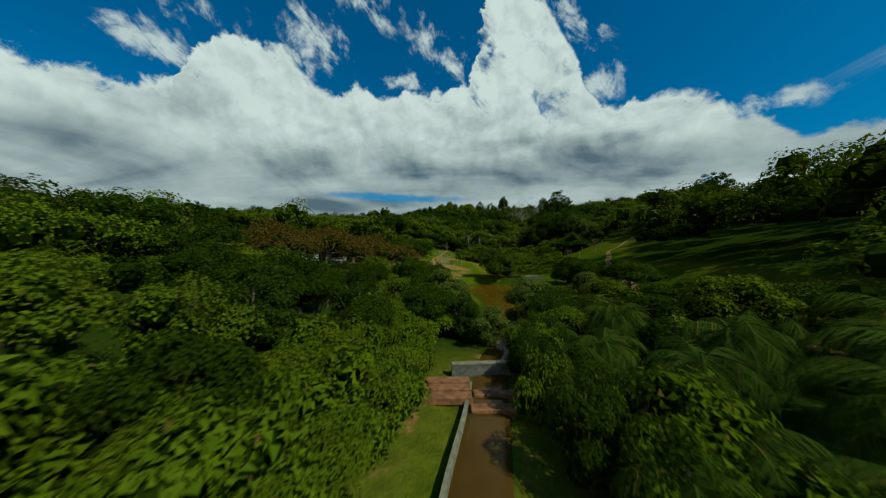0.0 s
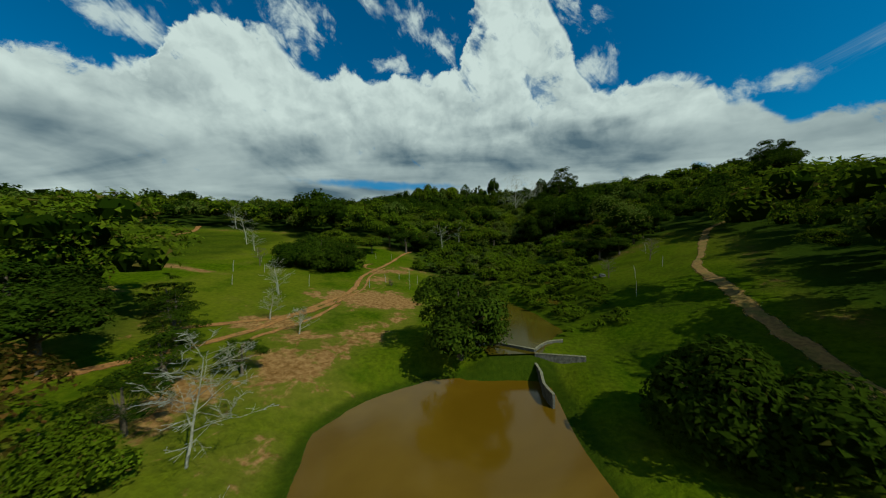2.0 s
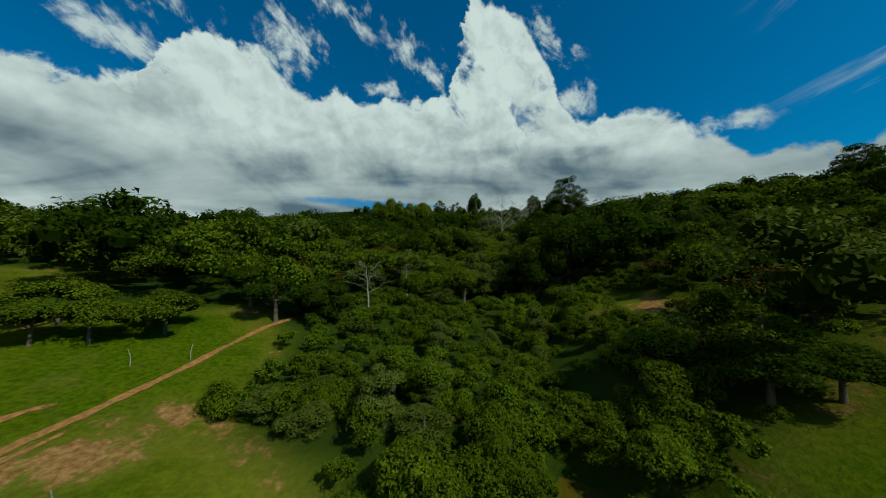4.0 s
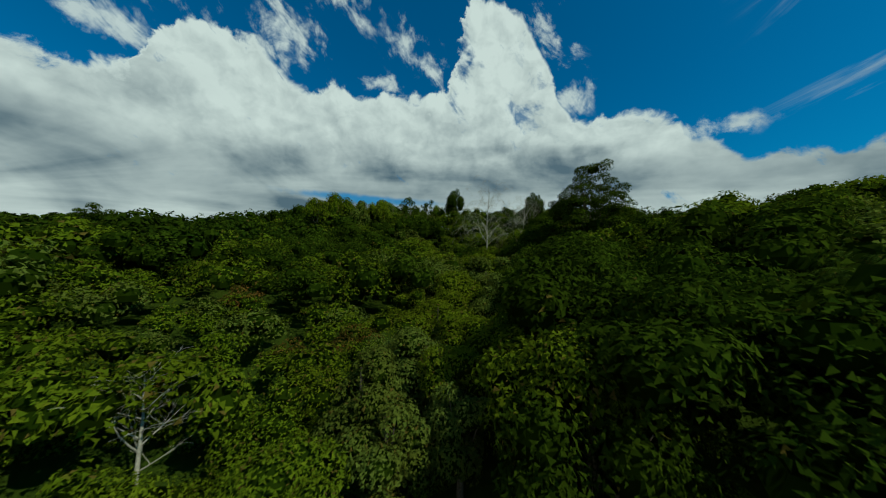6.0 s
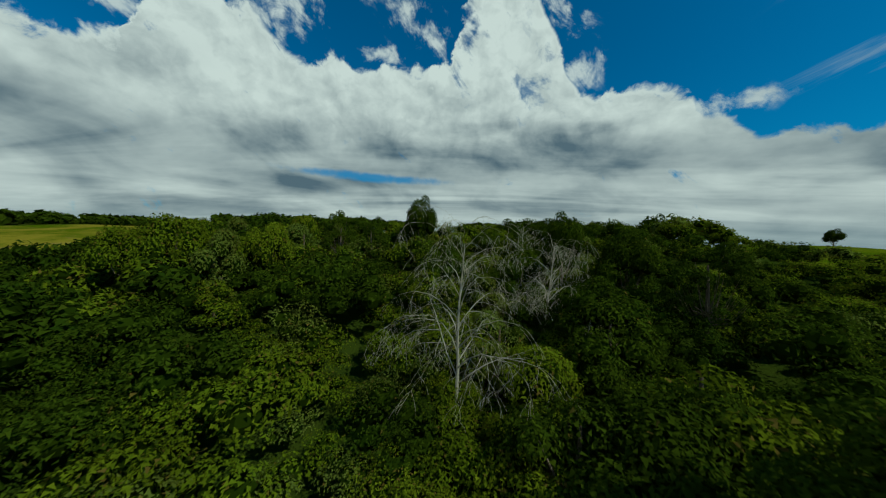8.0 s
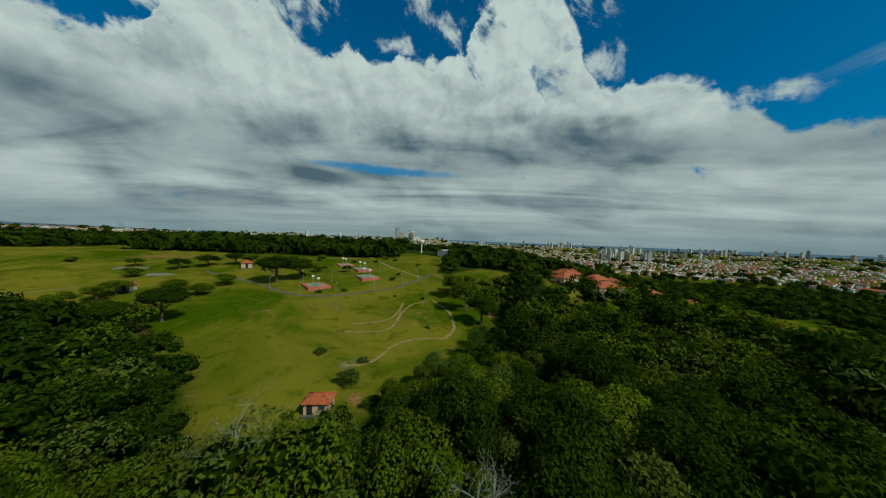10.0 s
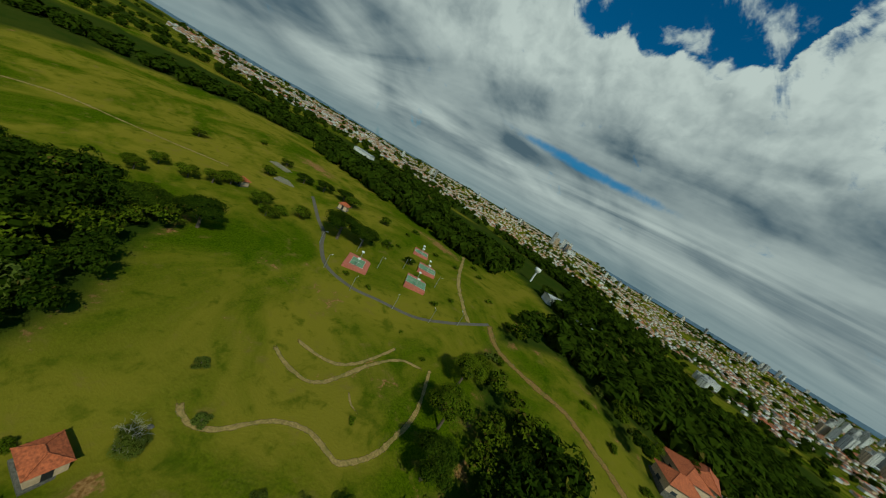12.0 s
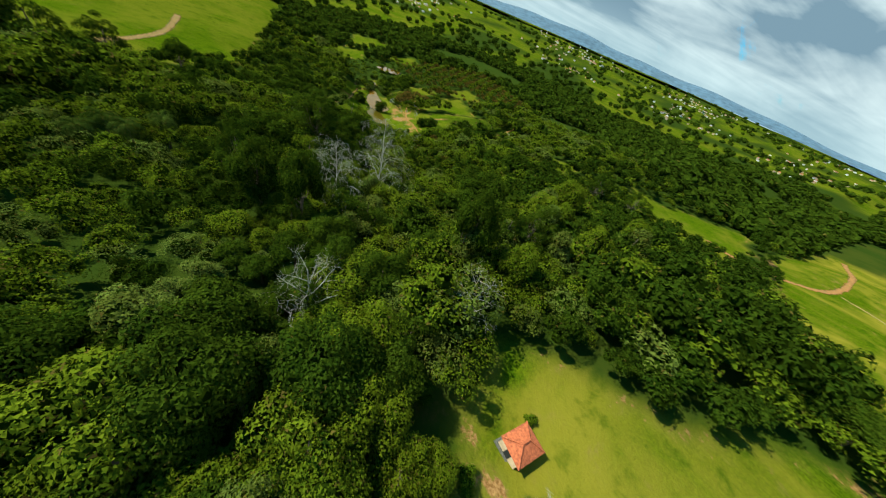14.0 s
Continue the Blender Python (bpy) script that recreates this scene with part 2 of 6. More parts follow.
def grass_material():
    m, nt, b = material("grass", 0.95, 0.0, 0.0)
    c = spot(nt)
    patch = fractal(nt, c, 0.028, 6.0, 0.62, 0.8)
    mid = fractal(nt, c, 0.22, 5.0, 0.65, 0.3)
    fine = fractal(nt, c, 2.6, 5.0, 0.7)
    base = blend(nt, rng(nt, fine, 0.3, 0.72), (0.028, 0.050, 0.0015), (0.078, 0.106, 0.003))
    dry = nt.nodes.new("ShaderNodeAttribute")
    dry.attribute_name = "dry"
    share = mth(nt, "MULTIPLY_ADD", dry.outputs["Fac"], 0.55, 0.35)
    base = blend(nt, mth(nt, "MULTIPLY", rng(nt, patch, 0.38, 0.62), share), base, (0.165, 0.138, 0.014))
    base = blend(nt, mth(nt, "MULTIPLY", rng(nt, mid, 0.56, 0.72), mth(nt, "MULTIPLY", share, 0.6)), base, (0.16, 0.115, 0.026))
    base = blend(nt, mth(nt, "MULTIPLY", rng(nt, mid, 0.48, 0.30), 0.6), base, (0.022, 0.050, 0.0015))
    att = nt.nodes.new("ShaderNodeAttribute")
    att.attribute_name = "worn"
    base = blend(nt, mth(nt, "MULTIPLY", rng(nt, mth(nt, "ADD", att.outputs["Fac"], mth(nt, "MULTIPLY_ADD", mid, 0.8, -0.4)), 0.15, 0.6), 0.6), base, blend(nt, fine, (0.09, 0.085, 0.010), (0.165, 0.13, 0.024)))
    soil = blend(nt, rng(nt, fine, 0.3, 0.7), (0.14, 0.060, 0.018), (0.33, 0.175, 0.068))
    w = rng(nt, mth(nt, "ADD", att.outputs["Fac"], mth(nt, "ADD", mth(nt, "MULTIPLY_ADD", mid, 1.5, -0.75), mth(nt, "MULTIPLY_ADD", fractal(nt, c, 0.7, 6.0, 0.65, 0.8), 1.3, -0.65))), 0.48, 0.68)
    base = blend(nt, mth(nt, "MULTIPLY", w, 0.9), base, soil)
    # darker green ground wherever the woods stand
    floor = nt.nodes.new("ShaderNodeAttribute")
    floor.attribute_name = "woods_ground"
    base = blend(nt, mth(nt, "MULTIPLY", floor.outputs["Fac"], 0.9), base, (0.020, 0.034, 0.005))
    # rank growth, plus shade painted on the bank facing away from the sun
    rank_shade = nt.nodes.new("ShaderNodeAttribute")
    rank_shade.attribute_name = "rank_shade"
    base = blend(nt, mth(nt, "MULTIPLY", rng(nt, mth(nt, "ADD", rank_shade.outputs["Fac"], mth(nt, "MULTIPLY_ADD", mid, 0.9, -0.45)), 0.25, 0.8), 0.85), base, blend(nt, fine, (0.010, 0.022, 0.002), (0.036, 0.052, 0.004)))
    link(nt, base, b.inputs["Base Color"])
    bump(nt, b, fine, 0.8, 0.15)
    return m


def water_material(name="muddy_water", a=(0.100, 0.052, 0.003), z=(0.135, 0.074, 0.006), spec=0.13):
    m, nt, b = material(name, 0.10, 0.0, spec)
    c = spot(nt)
    n = fractal(nt, c, 0.12, 4.0, 0.6, 0.6)
    base = blend(nt, rng(nt, n, 0.35, 0.7), a, z)
    link(nt, base, b.inputs["Base Color"])
    bump(nt, b, fractal(nt, c, 1.6, 3.0, 0.5, 0.6), 0.06, 0.05)
    return m


def trail_material(name, colour, keep=0.62, grassy=0.35):
    """Trodden earth that frays into the grass along its edges."""
    m, nt, b = material(name, 0.95, 0.0, 0.1)
    c = spot(nt)
    fine, mid = fractal(nt, c, 3.5, 5.0, 0.65), fractal(nt, c, 0.7, 5.0, 0.6, 0.4)
    base = blend(nt, rng(nt, fine, 0.3, 0.7), tuple(v * 0.6 for v in colour), tuple(v * 1.25 for v in colour))
    base = blend(nt, mth(nt, "MULTIPLY", rng(nt, mid, 0.45, 0.65), grassy), base, (0.09, 0.10, 0.012))
    link(nt, base, b.inputs["Base Color"])
    bump(nt, b, fine, 0.6, 0.04)
    att = nt.nodes.new("ShaderNodeAttribute")
    att.attribute_name = "edge"
    v = mth(nt, "ADD", att.outputs["Fac"], mth(nt, "ADD", mth(nt, "MULTIPLY_ADD", fine, 0.7, -0.35), mth(nt, "MULTIPLY_ADD", mid, 1.0, -0.5)))
    link(nt, rng(nt, v, keep + 0.22, keep - 0.12), b.inputs["Alpha"])
    return m


GRASS, WATER, WATER_GREY = grass_material(), water_material(), water_material("pond_water", (0.060, 0.044, 0.004), (0.082, 0.060, 0.006), 0.09)
LEAF = leafy("forest_leaves", (0.052, 0.085, 0.005), (0.150, 0.180, 0.010))
LEAF_BRIGHT = leafy("bright_leaves", (0.048, 0.085, 0.005), (0.140, 0.178, 0.009), dry_part=0.03)
LEAF_GREY = leafy("silvery_leaves", (0.058, 0.084, 0.012), (0.140, 0.168, 0.028), dry_part=0.05)
LEAF_BROWN = leafy("rusty_leaves", (0.040, 0.036, 0.006), (0.105, 0.078, 0.012), dry=(0.14, 0.07, 0.016), dry_part=0.30)
# dark foliage, its tone also deepened to carry shade on the right-hand slopes
LEAF_DARK = leafy("dark_leaves", (0.016, 0.033, 0.003), (0.056, 0.080, 0.006), dry_part=0.01)
LEAF_DENSE = leafy("glossy_dark_leaves", (0.024, 0.046, 0.004), (0.085, 0.112, 0.010), dry_part=0.01)
# crown cores: near-black green painted in for the shade inside the foliage
CORE_SHADE = leafy("crown_core_shade", (0.010, 0.021, 0.0015), (0.025, 0.041, 0.003), dry_part=0.0)
LEAF_PALM = leafy("palm_leaves", (0.020, 0.042, 0.005), (0.085, 0.115, 0.016), dry_part=0.05)
BARK = plain("bark", (0.10, 0.075, 0.05), 0.9, 9.0, 0.45, 0.02)
PALE_BARK = plain("pale_dead_wood", (0.30, 0.27, 0.21), 0.85, 12.0, 0.3, 0.01)
SOIL = plain("red_soil", (0.27, 0.145, 0.055), 0.95, 3.0, 0.45, 0.05, big=0.5)
PALE_SOIL = plain("pale_dry_soil", (0.24, 0.185, 0.075), 0.95, 3.0, 0.4, 0.04, big=0.6)
# base darkened to paint in the dam face's shade; the blotches are stains
CONCRETE = plain("stained_shade_concrete", (0.10, 0.092, 0.075), 0.85, 5.0, 0.45, 0.02, big=0.9)
TRAIL_RED = trail_material("trodden_red_earth", (0.28, 0.128, 0.04))
TRAIL_PALE = trail_material("trodden_pale_earth", (0.27, 0.185, 0.062), 0.66, 0.45)
TRACK_DIRT = trail_material("rutted_dirt", (0.21, 0.120, 0.036), 0.66, 0.5)
PATH_GREY = plain("grey_path_paving", (0.105, 0.088, 0.062), 0.9, 6.0, 0.3, 0.02)
ASPHALT = plain("asphalt", (0.10, 0.095, 0.085), 0.9, 5.0, 0.3, 0.01)
CANAL = water_material("canal_water", (0.055, 0.028, 0.005), (0.085, 0.045, 0.008), 0.04)
BRICK = plain("worn_brick", (0.20, 0.085, 0.035), 0.9, 5.0, 0.45, 0.02, big=1.2)
TILE_RED = plain("clay_tile", (0.36, 0.092, 0.034), 0.8, 4.0, 0.4, 0.02, big=0.8)
PLASTER = plain("cream_plaster", (0.50, 0.36, 0.23), 0.85, 3.0, 0.15, 0.005, big=0.7)
WHITE_WALL = plain("white_wall_paint", (0.62, 0.60, 0.55), 0.8, 3.0, 0.12, 0.005)
COURT_RED = plain("red_court_paint", (0.42, 0.12, 0.075), 0.8, 2.0, 0.2, 0.004)
COURT_GREEN = plain("green_court_paint", (0.14, 0.24, 0.13), 0.8, 2.0, 0.2, 0.004)
LINE_WHITE = plain("white_line_paint", (0.7, 0.7, 0.66), 0.7, 5.0, 0.15, 0.002)
METAL = plain("galvanised_metal", (0.45, 0.45, 0.44), 0.45, 6.0, 0.15, 0.002, metal=0.7)
DARK = plain("dark_opening", (0.02, 0.02, 0.02), 0.7, 3.0, 0.2, 0.0)
GLASS_FAR = plain("dark_window_glass", (0.035, 0.045, 0.055), 0.15, 3.0, 0.2, 0.0)


# ---- mesh helpers ----
def mesh_of(name, verts, quads=None, tris=None, mats=(), idx=None, smooth=False):
    """A mesh from arrays of vertices and of quads or triangles."""
    me = bpy.data.meshes.new(name)
    verts = np.asarray(verts, np.float32)
    loops, starts, n = [], [], 0
    for f, k in ((quads, 4), (tris, 3)):
        if f is not None and len(f):
            f = np.asarray(f, np.int32)
            loops.append(f.ravel())
            starts.append(n + np.arange(len(f)) * k)
            n += f.size
    loops, starts = np.concatenate(loops), np.concatenate(starts)
    me.vertices.add(len(verts))
    me.vertices.foreach_set("co", verts.ravel())
    me.loops.add(len(loops))
    me.loops.foreach_set("vertex_index", loops)
    me.polygons.add(len(starts))
    me.polygons.foreach_set("loop_start", starts.astype(np.int32))
    for m in mats:
        me.materials.append(m)
    if idx is not None:
        me.polygons.foreach_set("material_index", np.asarray(idx, np.int32))
    me.polygons.foreach_set("use_smooth", np.full(len(starts), smooth))
    me.update(calc_edges=True)
    return me


def bm_mesh(name, bm, mat, smooth=False):
    me = bpy.data.meshes.new(name)
    bm.to_mesh(me)
    bm.free()
    me.materials.append(mat)
    if smooth:
        me.polygons.foreach_set("use_smooth", np.ones(len(me.polygons), bool))
    return me


def part(name, bm, mat, parent, label="", smooth=False):
    me = bm if isinstance(bm, bpy.types.Mesh) else bm_mesh(name, bm, mat, smooth)
    ob = new(name, me)
    ob.parent = parent
    return tagged(ob, label) if label else ob


def add_box(bm, cx, cy, cz, sx, sy, sz, turn=0.0, bevel=0.0):
    r = bmesh.ops.create_cube(bm, size=1, matrix=pose(cx, cy, cz, 0, 0, turn) @ Matrix.Diagonal((sx, sy, sz, 1)))
    if bevel:
        bmesh.ops.bevel(bm, geom=list({e for v in r["verts"] for e in v.link_edges}), offset=bevel, segments=1, affect="EDGES")


def boxes(*rows, bevel=0.0):
    bm = bmesh.new()
    for r in rows:
        add_box(bm, *r, bevel=bevel)
    return bm


def tube(pts, radii, sides=6):
    """Vertices and quads of a tapering tube along points."""
    pts, V, Q = [Vector(p) for p in pts], [], []
    for i, p in enumerate(pts):
        d = (pts[min(i + 1, len(pts) - 1)] - pts[max(i - 1, 0)]).normalized()
        a = d.orthogonal().normalized()
        b = d.cross(a)
        for k in range(sides):
            w = 2 * math.pi * k / sides
            V.append(p + (a * math.cos(w) + b * math.sin(w)) * radii[i])
    for i in range(len(pts) - 1):
        for k in range(sides):
            j = (k + 1) % sides
            Q.append((i * sides + k, i * sides + j, (i + 1) * sides + j, (i + 1) * sides + k))
    return [tuple(v) for v in V], Q


class Soup:
    """Gathers vertices and quads for one mesh."""

    def __init__(self):
        self.v, self.q, self.n = [], [], 0

    def add(self, v, q):
        v, q = np.asarray(v, float).reshape(-1, 3), np.asarray(q, int).reshape(-1, 4)
        self.v.append(v)
        self.q.append(q + self.n)
        self.n += len(v)

    def mesh(self, name, mat, smooth=False):
        return mesh_of(name, np.concatenate(self.v), np.concatenate(self.q), None, (mat,), None, smooth)


# ---- the lie of the land ----
def sm(a, b, x):
    t = np.clip((x - a) / (b - a), 0, 1)
    return t * t * (3 - 2 * t)


def along(y):
    return np.interp(y, [-900, -300, -60, 20, 57, 62, 90, 110, 150, 176, 200, 220, 243, 280, 345, 420, 700, 1500, 4600],
                     [-14, -8, -2, -0.3, -0.2, 0.9, 2.6, 5.5, 12.5, 18, 26, 34, 39.3, 42, 50, 52, 46, 40, 40])


POND = [(2, 51), (3, 46), (4.2, 40), (4.4, 35), (4.1, 29), (3.8, 24), (4.8, 19.5), (7.6, 19.5), (10.0, 28), (12.8, 34), (14.2, 38.5),
        (15.3, 43), (15, 48.5), (15.9, 56.8), (13, 57.3), (7.6, 56.6), (4, 54.2)]
UPPER = [(8.8, 84), (11, 88), (13.5, 88.6), (17, 84), (19.0, 77), (19.9, 69.2), (20.2, 63.2), (18.4, 61.2), (16.6, 59.6), (16, 58.4), (12.5, 58.4), (11.4, 64), (10.6, 70), (9.5, 78)]
POOL = [(21.6, 80), (23.4, 79.5), (25.4, 76), (25.2, 73.6), (23.6, 73.4), (22.4, 75.5), (21.4, 78)]
MARSH = [(25.4, 90.4), (27.4, 89.2), (30.2, 86.2), (29.6, 84.6), (27.2, 86.0), (25.2, 88.6)]
WATER_LOW, WATER_HIGH, WATER_POOL, WATER_MARSH = -0.8, 0.55, 1.0, 2.2


def depth_in(poly, x, y):
    """Signed distance to a polygon's outline: positive inside."""
    best, inside = np.full(x.shape, 1e9), np.zeros(x.shape, bool)
    for (ax, ay), (bx, by) in zip(poly, poly[1:] + poly[:1]):
        dx, dy = bx - ax, by - ay
        t = np.clip(((x - ax) * dx + (y - ay) * dy) / (dx * dx + dy * dy), 0, 1)
        best = np.minimum(best, np.hypot(x - ax - t * dx, y - ay - t * dy))
        c = (ay > y) != (by > y)
        with np.errstate(divide="ignore", invalid="ignore"):
            inside ^= c & (x < dx * (y - ay) / (dy if dy else 1e-9) + ax)
    return np.where(inside, best, -best)


def depth_at(poly, x, y):
    """The same for one point."""
    best, inside = 1e18, False
    for (ax, ay), (bx, by) in zip(poly, poly[1:] + poly[:1]):
        dx, dy = bx - ax, by - ay
        t = min(1.0, max(0.0, ((x - ax) * dx + (y - ay) * dy) / (dx * dx + dy * dy)))
        best = min(best, (x - ax - t * dx) ** 2 + (y - ay - t * dy) ** 2)
        if (ay > y) != (by > y) and x < dx * (y - ay) / dy + ax:
            inside = not inside
    return math.sqrt(best) if inside else -math.sqrt(best)


def height(x, y):
    x, y = np.atleast_1d(np.asarray(x, float)), np.atleast_1d(np.asarray(y, float))
    z = sum(along(y + d) for d in (-8, -3, 3, 8)) / 4
    axis = np.interp(y, [-300, 0, 60, 120, 200, 280], [30, 8, 13, 25, 35, 45])
    d = x - axis
    k = 1 - sm(150, 235, y)
    right, left = np.clip(d - 9, 0, None), np.clip(-d - 9, 0, None)
    z = z + k * (27 * (1 - np.exp(-right * 0.33 / 27)) + 15 * (1 - np.exp(-left * 0.20 / 15)))
    z = z - sm(215, 300, y) * 26 * sm(95, 260, x)
    z = z - 5 * sm(-12, -45, x) * sm(150, 195, y) * sm(285, 240, y)
    z = z - 1.4 * np.exp(-((x - 51) ** 2 + (y - 247) ** 2) / 55)
    z = z + 8 * np.exp(-((x - 160) / 45) ** 2 - ((y - 225) / 35) ** 2)
    far = sm(260, 900, np.hypot(x - 40, y - 180))
    z = z + far * (9 * np.sin(x / 310 + 1.3) * np.cos(y / 270 + 0.4) + 6 * np.sin((x + y) / 170))
    z = z + 0.35 * np.sin(x / 9.1 + np.sin(y / 13)) * np.cos(y / 11.3) * sm(6, 16, abs(d))
    for poly, w in ((POND, WATER_LOW), (UPPER, WATER_HIGH), (POOL, WATER_POOL), (MARSH, WATER_MARSH)):
        if x.max() < -4 or x.min() > 26 or y.max() < 12 or y.min() > 94:
            continue
        s = depth_in(poly, x, y)
        z = np.where(s > -3, z * (1 - sm(-3, 0, s)) + (w + 0.02) * sm(-3, 0, s), z)
        z = np.where(s > 0, w - 1.4 * sm(0, 3.0, s), z)
    return z


def ground(x, y):
    return float(height(x, y)[0])


# ---- where the woods are ----
MEADOW = [(55, 243), (50, 241), (45, 237), (38, 242), (29, 255), (10, 265), (2, 276), (-24, 262), (-60, 246), (-110, 232), (-170, 240), (-190, 300), (-120, 420), (40, 430),
          (84, 380), (70, 335), (73, 310), (79, 300), (84, 284), (79, 268), (74, 260), (68, 253), (62, 253), (58, 249)]
LAWN_EAST = [(72, 327), (76, 317), (83, 309), (92, 304), (102, 300), (122, 298), (140, 300), (146, 312), (122, 318), (104, 334), (90, 345)]
BANKS = [(6, 12), (4.5, 30), (-1, 38), (-3, 44), (-9, 52), (-16, 62), (-60, 70), (-70, 112), (-34, 118), (-20, 100), (-4, 112), (3, 106), (6, 92), (20, 86), (30, 85), (44, 89), (56, 94), (52, 78), (34, 56),
         (31, 40), (27, 24), (25, 14), (13, 15.5), (9.5, 20)]
STRIP = [(-2.3, -2), (-1.6, 4), (-1.1, 7), (-0.8, 9.8), (0.4, 12.0), (3.0, 12.6), (2.2, 9), (1.6, 5), (1.6, -2)]
HILL_EAST = [(100, 92), (150, 160), (300, 190), (330, -160), (50, -160), (66, -40), (78, 30), (80, 66)]
FIELD_EAST = [(128, 205), (140, 198), (175, 200), (215, 215), (222, 245), (180, 252), (148, 246), (132, 228)]
SLOPE_WEST = [(-6.5, 24.5), (-4.5, 29), (-8.5, 37), (-11, 43), (-22, 41), (-28, 34), (-29, 22), (-16, 21)]
CLEARINGS = [(198, 316, 20), (181, 288, 14), (238, 345, 22), (262, 352, 20), (110, 280, 4), (128, 332, 12), (142, 333, 13), (160, 335, 11), (181, 334, 14), (-8, 38, 9), (-12, 46, 9), (-17, 36, 8), (-20, 46, 8), (20, -70, 26), (-22, -112, 22), (48, -34, 12), (-45, -60, 12), (-70, 20, 12), (180, 300, 16), (150, 262, 12), (210, 290, 16), (-45, 46, 16), (-92, 205, 26), (-60, 150, 9), (-14, 37, 6), (44, 107, 5), (-30, 20, 9), (-24, 46, 7)]


def open_ground(x, y):
    """Above 0 on lawns and meadows, below in the woods."""
    s = np.maximum.reduce([depth_in(p, x, y) for p in (MEADOW, LAWN_EAST, BANKS, STRIP, HILL_EAST, FIELD_EAST, SLOPE_WEST)])
    for cx, cy, r in CLEARINGS:
        s = np.maximum(s, r - np.hypot(x - cx, y - cy) * (1 + 0.2 * np.sin(3 * np.arctan2(y - cy, x - cx) + cx) + 0.12 * np.sin(7 * np.arctan2(y - cy, x - cx) + cy)))
    return s


def open_at(x, y):
    s = max(depth_at(p, x, y) for p in (MEADOW, LAWN_EAST, BANKS, STRIP, HILL_EAST, FIELD_EAST, SLOPE_WEST))
    return max([s] + [r - math.hypot(x - cx, y - cy) * (1 + 0.2 * math.sin(3 * math.atan2(y - cy, x - cx) + cx) + 0.12 * math.sin(7 * math.atan2(y - cy, x - cx) + cy)) for cx, cy, r in CLEARINGS])


def lumps(x, y, s):
    return np.sin(x / s + 1.7 * np.sin(y / s / 1.6)) * np.cos(y / s * 0.9 + 1.3 * np.sin(x / s / 2.1))


# ---- ground sheet ----
def axis_lines(a, b, fine_a, fine_b, far):
    core = np.unique(np.concatenate([np.arange(a, b + 0.1, 2.5), np.arange(fine_a, fine_b + 0.1, 1.0)]))
    step, lo, hi = 2.8, [core[0]], [core[-1]]
    while hi[-1] < far:
        hi.append(hi[-1] + step)
        lo.append(lo[-1] - step)
        step *= 1.12
    return np.concatenate([lo[:0:-1], core, hi[1:]])


def make_ground():
    gx, gy = axis_lines(-110, 170, -14, 34, 4300), axis_lines(-60, 370, 12, 95, 4300)
    X, Y = np.meshgrid(gx, gy)
    Z = height(X.ravel(), Y.ravel())
    nx, ny = len(gx), len(gy)
    i = (np.arange(ny - 1)[:, None] * nx + np.arange(nx - 1)[None]).ravel()
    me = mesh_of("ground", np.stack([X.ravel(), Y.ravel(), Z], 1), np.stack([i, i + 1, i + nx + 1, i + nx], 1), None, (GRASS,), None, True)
    x, y = X.ravel(), Y.ravel()
    s = open_ground(x, y)
    near = np.hypot(x - 40, y - 150) < 420
    worn = np.zeros(len(x))
    for cx, cy, rx, ry, k in WORN:
        worn = np.maximum(worn, k * np.exp(-((x - cx) / rx) ** 2 - ((y - cy) / ry) ** 2))
    worn = np.maximum(worn, np.where(near, 0.42 * np.exp(-(s / 2.5) ** 2), 0))
    me.attributes.new("worn", "FLOAT", "POINT").data.foreach_set("value", worn.astype(np.float32))
    woods_ground = np.where(near, sm(1.0, -3.0, s), sm(0.0, 0.3, lumps(x, y, 60)))
    me.attributes.new("woods_ground", "FLOAT", "POINT").data.foreach_set("value", woods_ground.astype(np.float32))
    me.attributes.new("dry", "FLOAT", "POINT").data.foreach_set("value", (sm(200, 255, y) + 0.9 * np.exp(-((x - 56) / 17) ** 2 - ((y - 281) / 17) ** 2) + 0.6 * sm(10, -30, x) * sm(225, 250, y)).astype(np.float32))
    # first term paints the sunless right bank dark; pond fringe and scrub are growth
    rank_shade = 0.5 * sm(14, 20, x) * sm(10, 22, y) * sm(108, 92, y) * sm(75, 60, x) + 0.8 * sm(-1.5, -0.2, depth_in(POND, x, y)) + 0.6 * sm(-22, -30, x) * sm(64, 74, y) * sm(120, 108, y) + 1.0 * sm(0, 3, depth_in(SLOPE_WEST, x, y))
    me.attributes.new("rank_shade", "FLOAT", "POINT").data.foreach_set("value", np.clip(rank_shade, 0, 1).astype(np.float32))
    ob = new("ground", me)
    tagged(ob, "rolling grassland with worn soil patches", "ground", kind="structure")


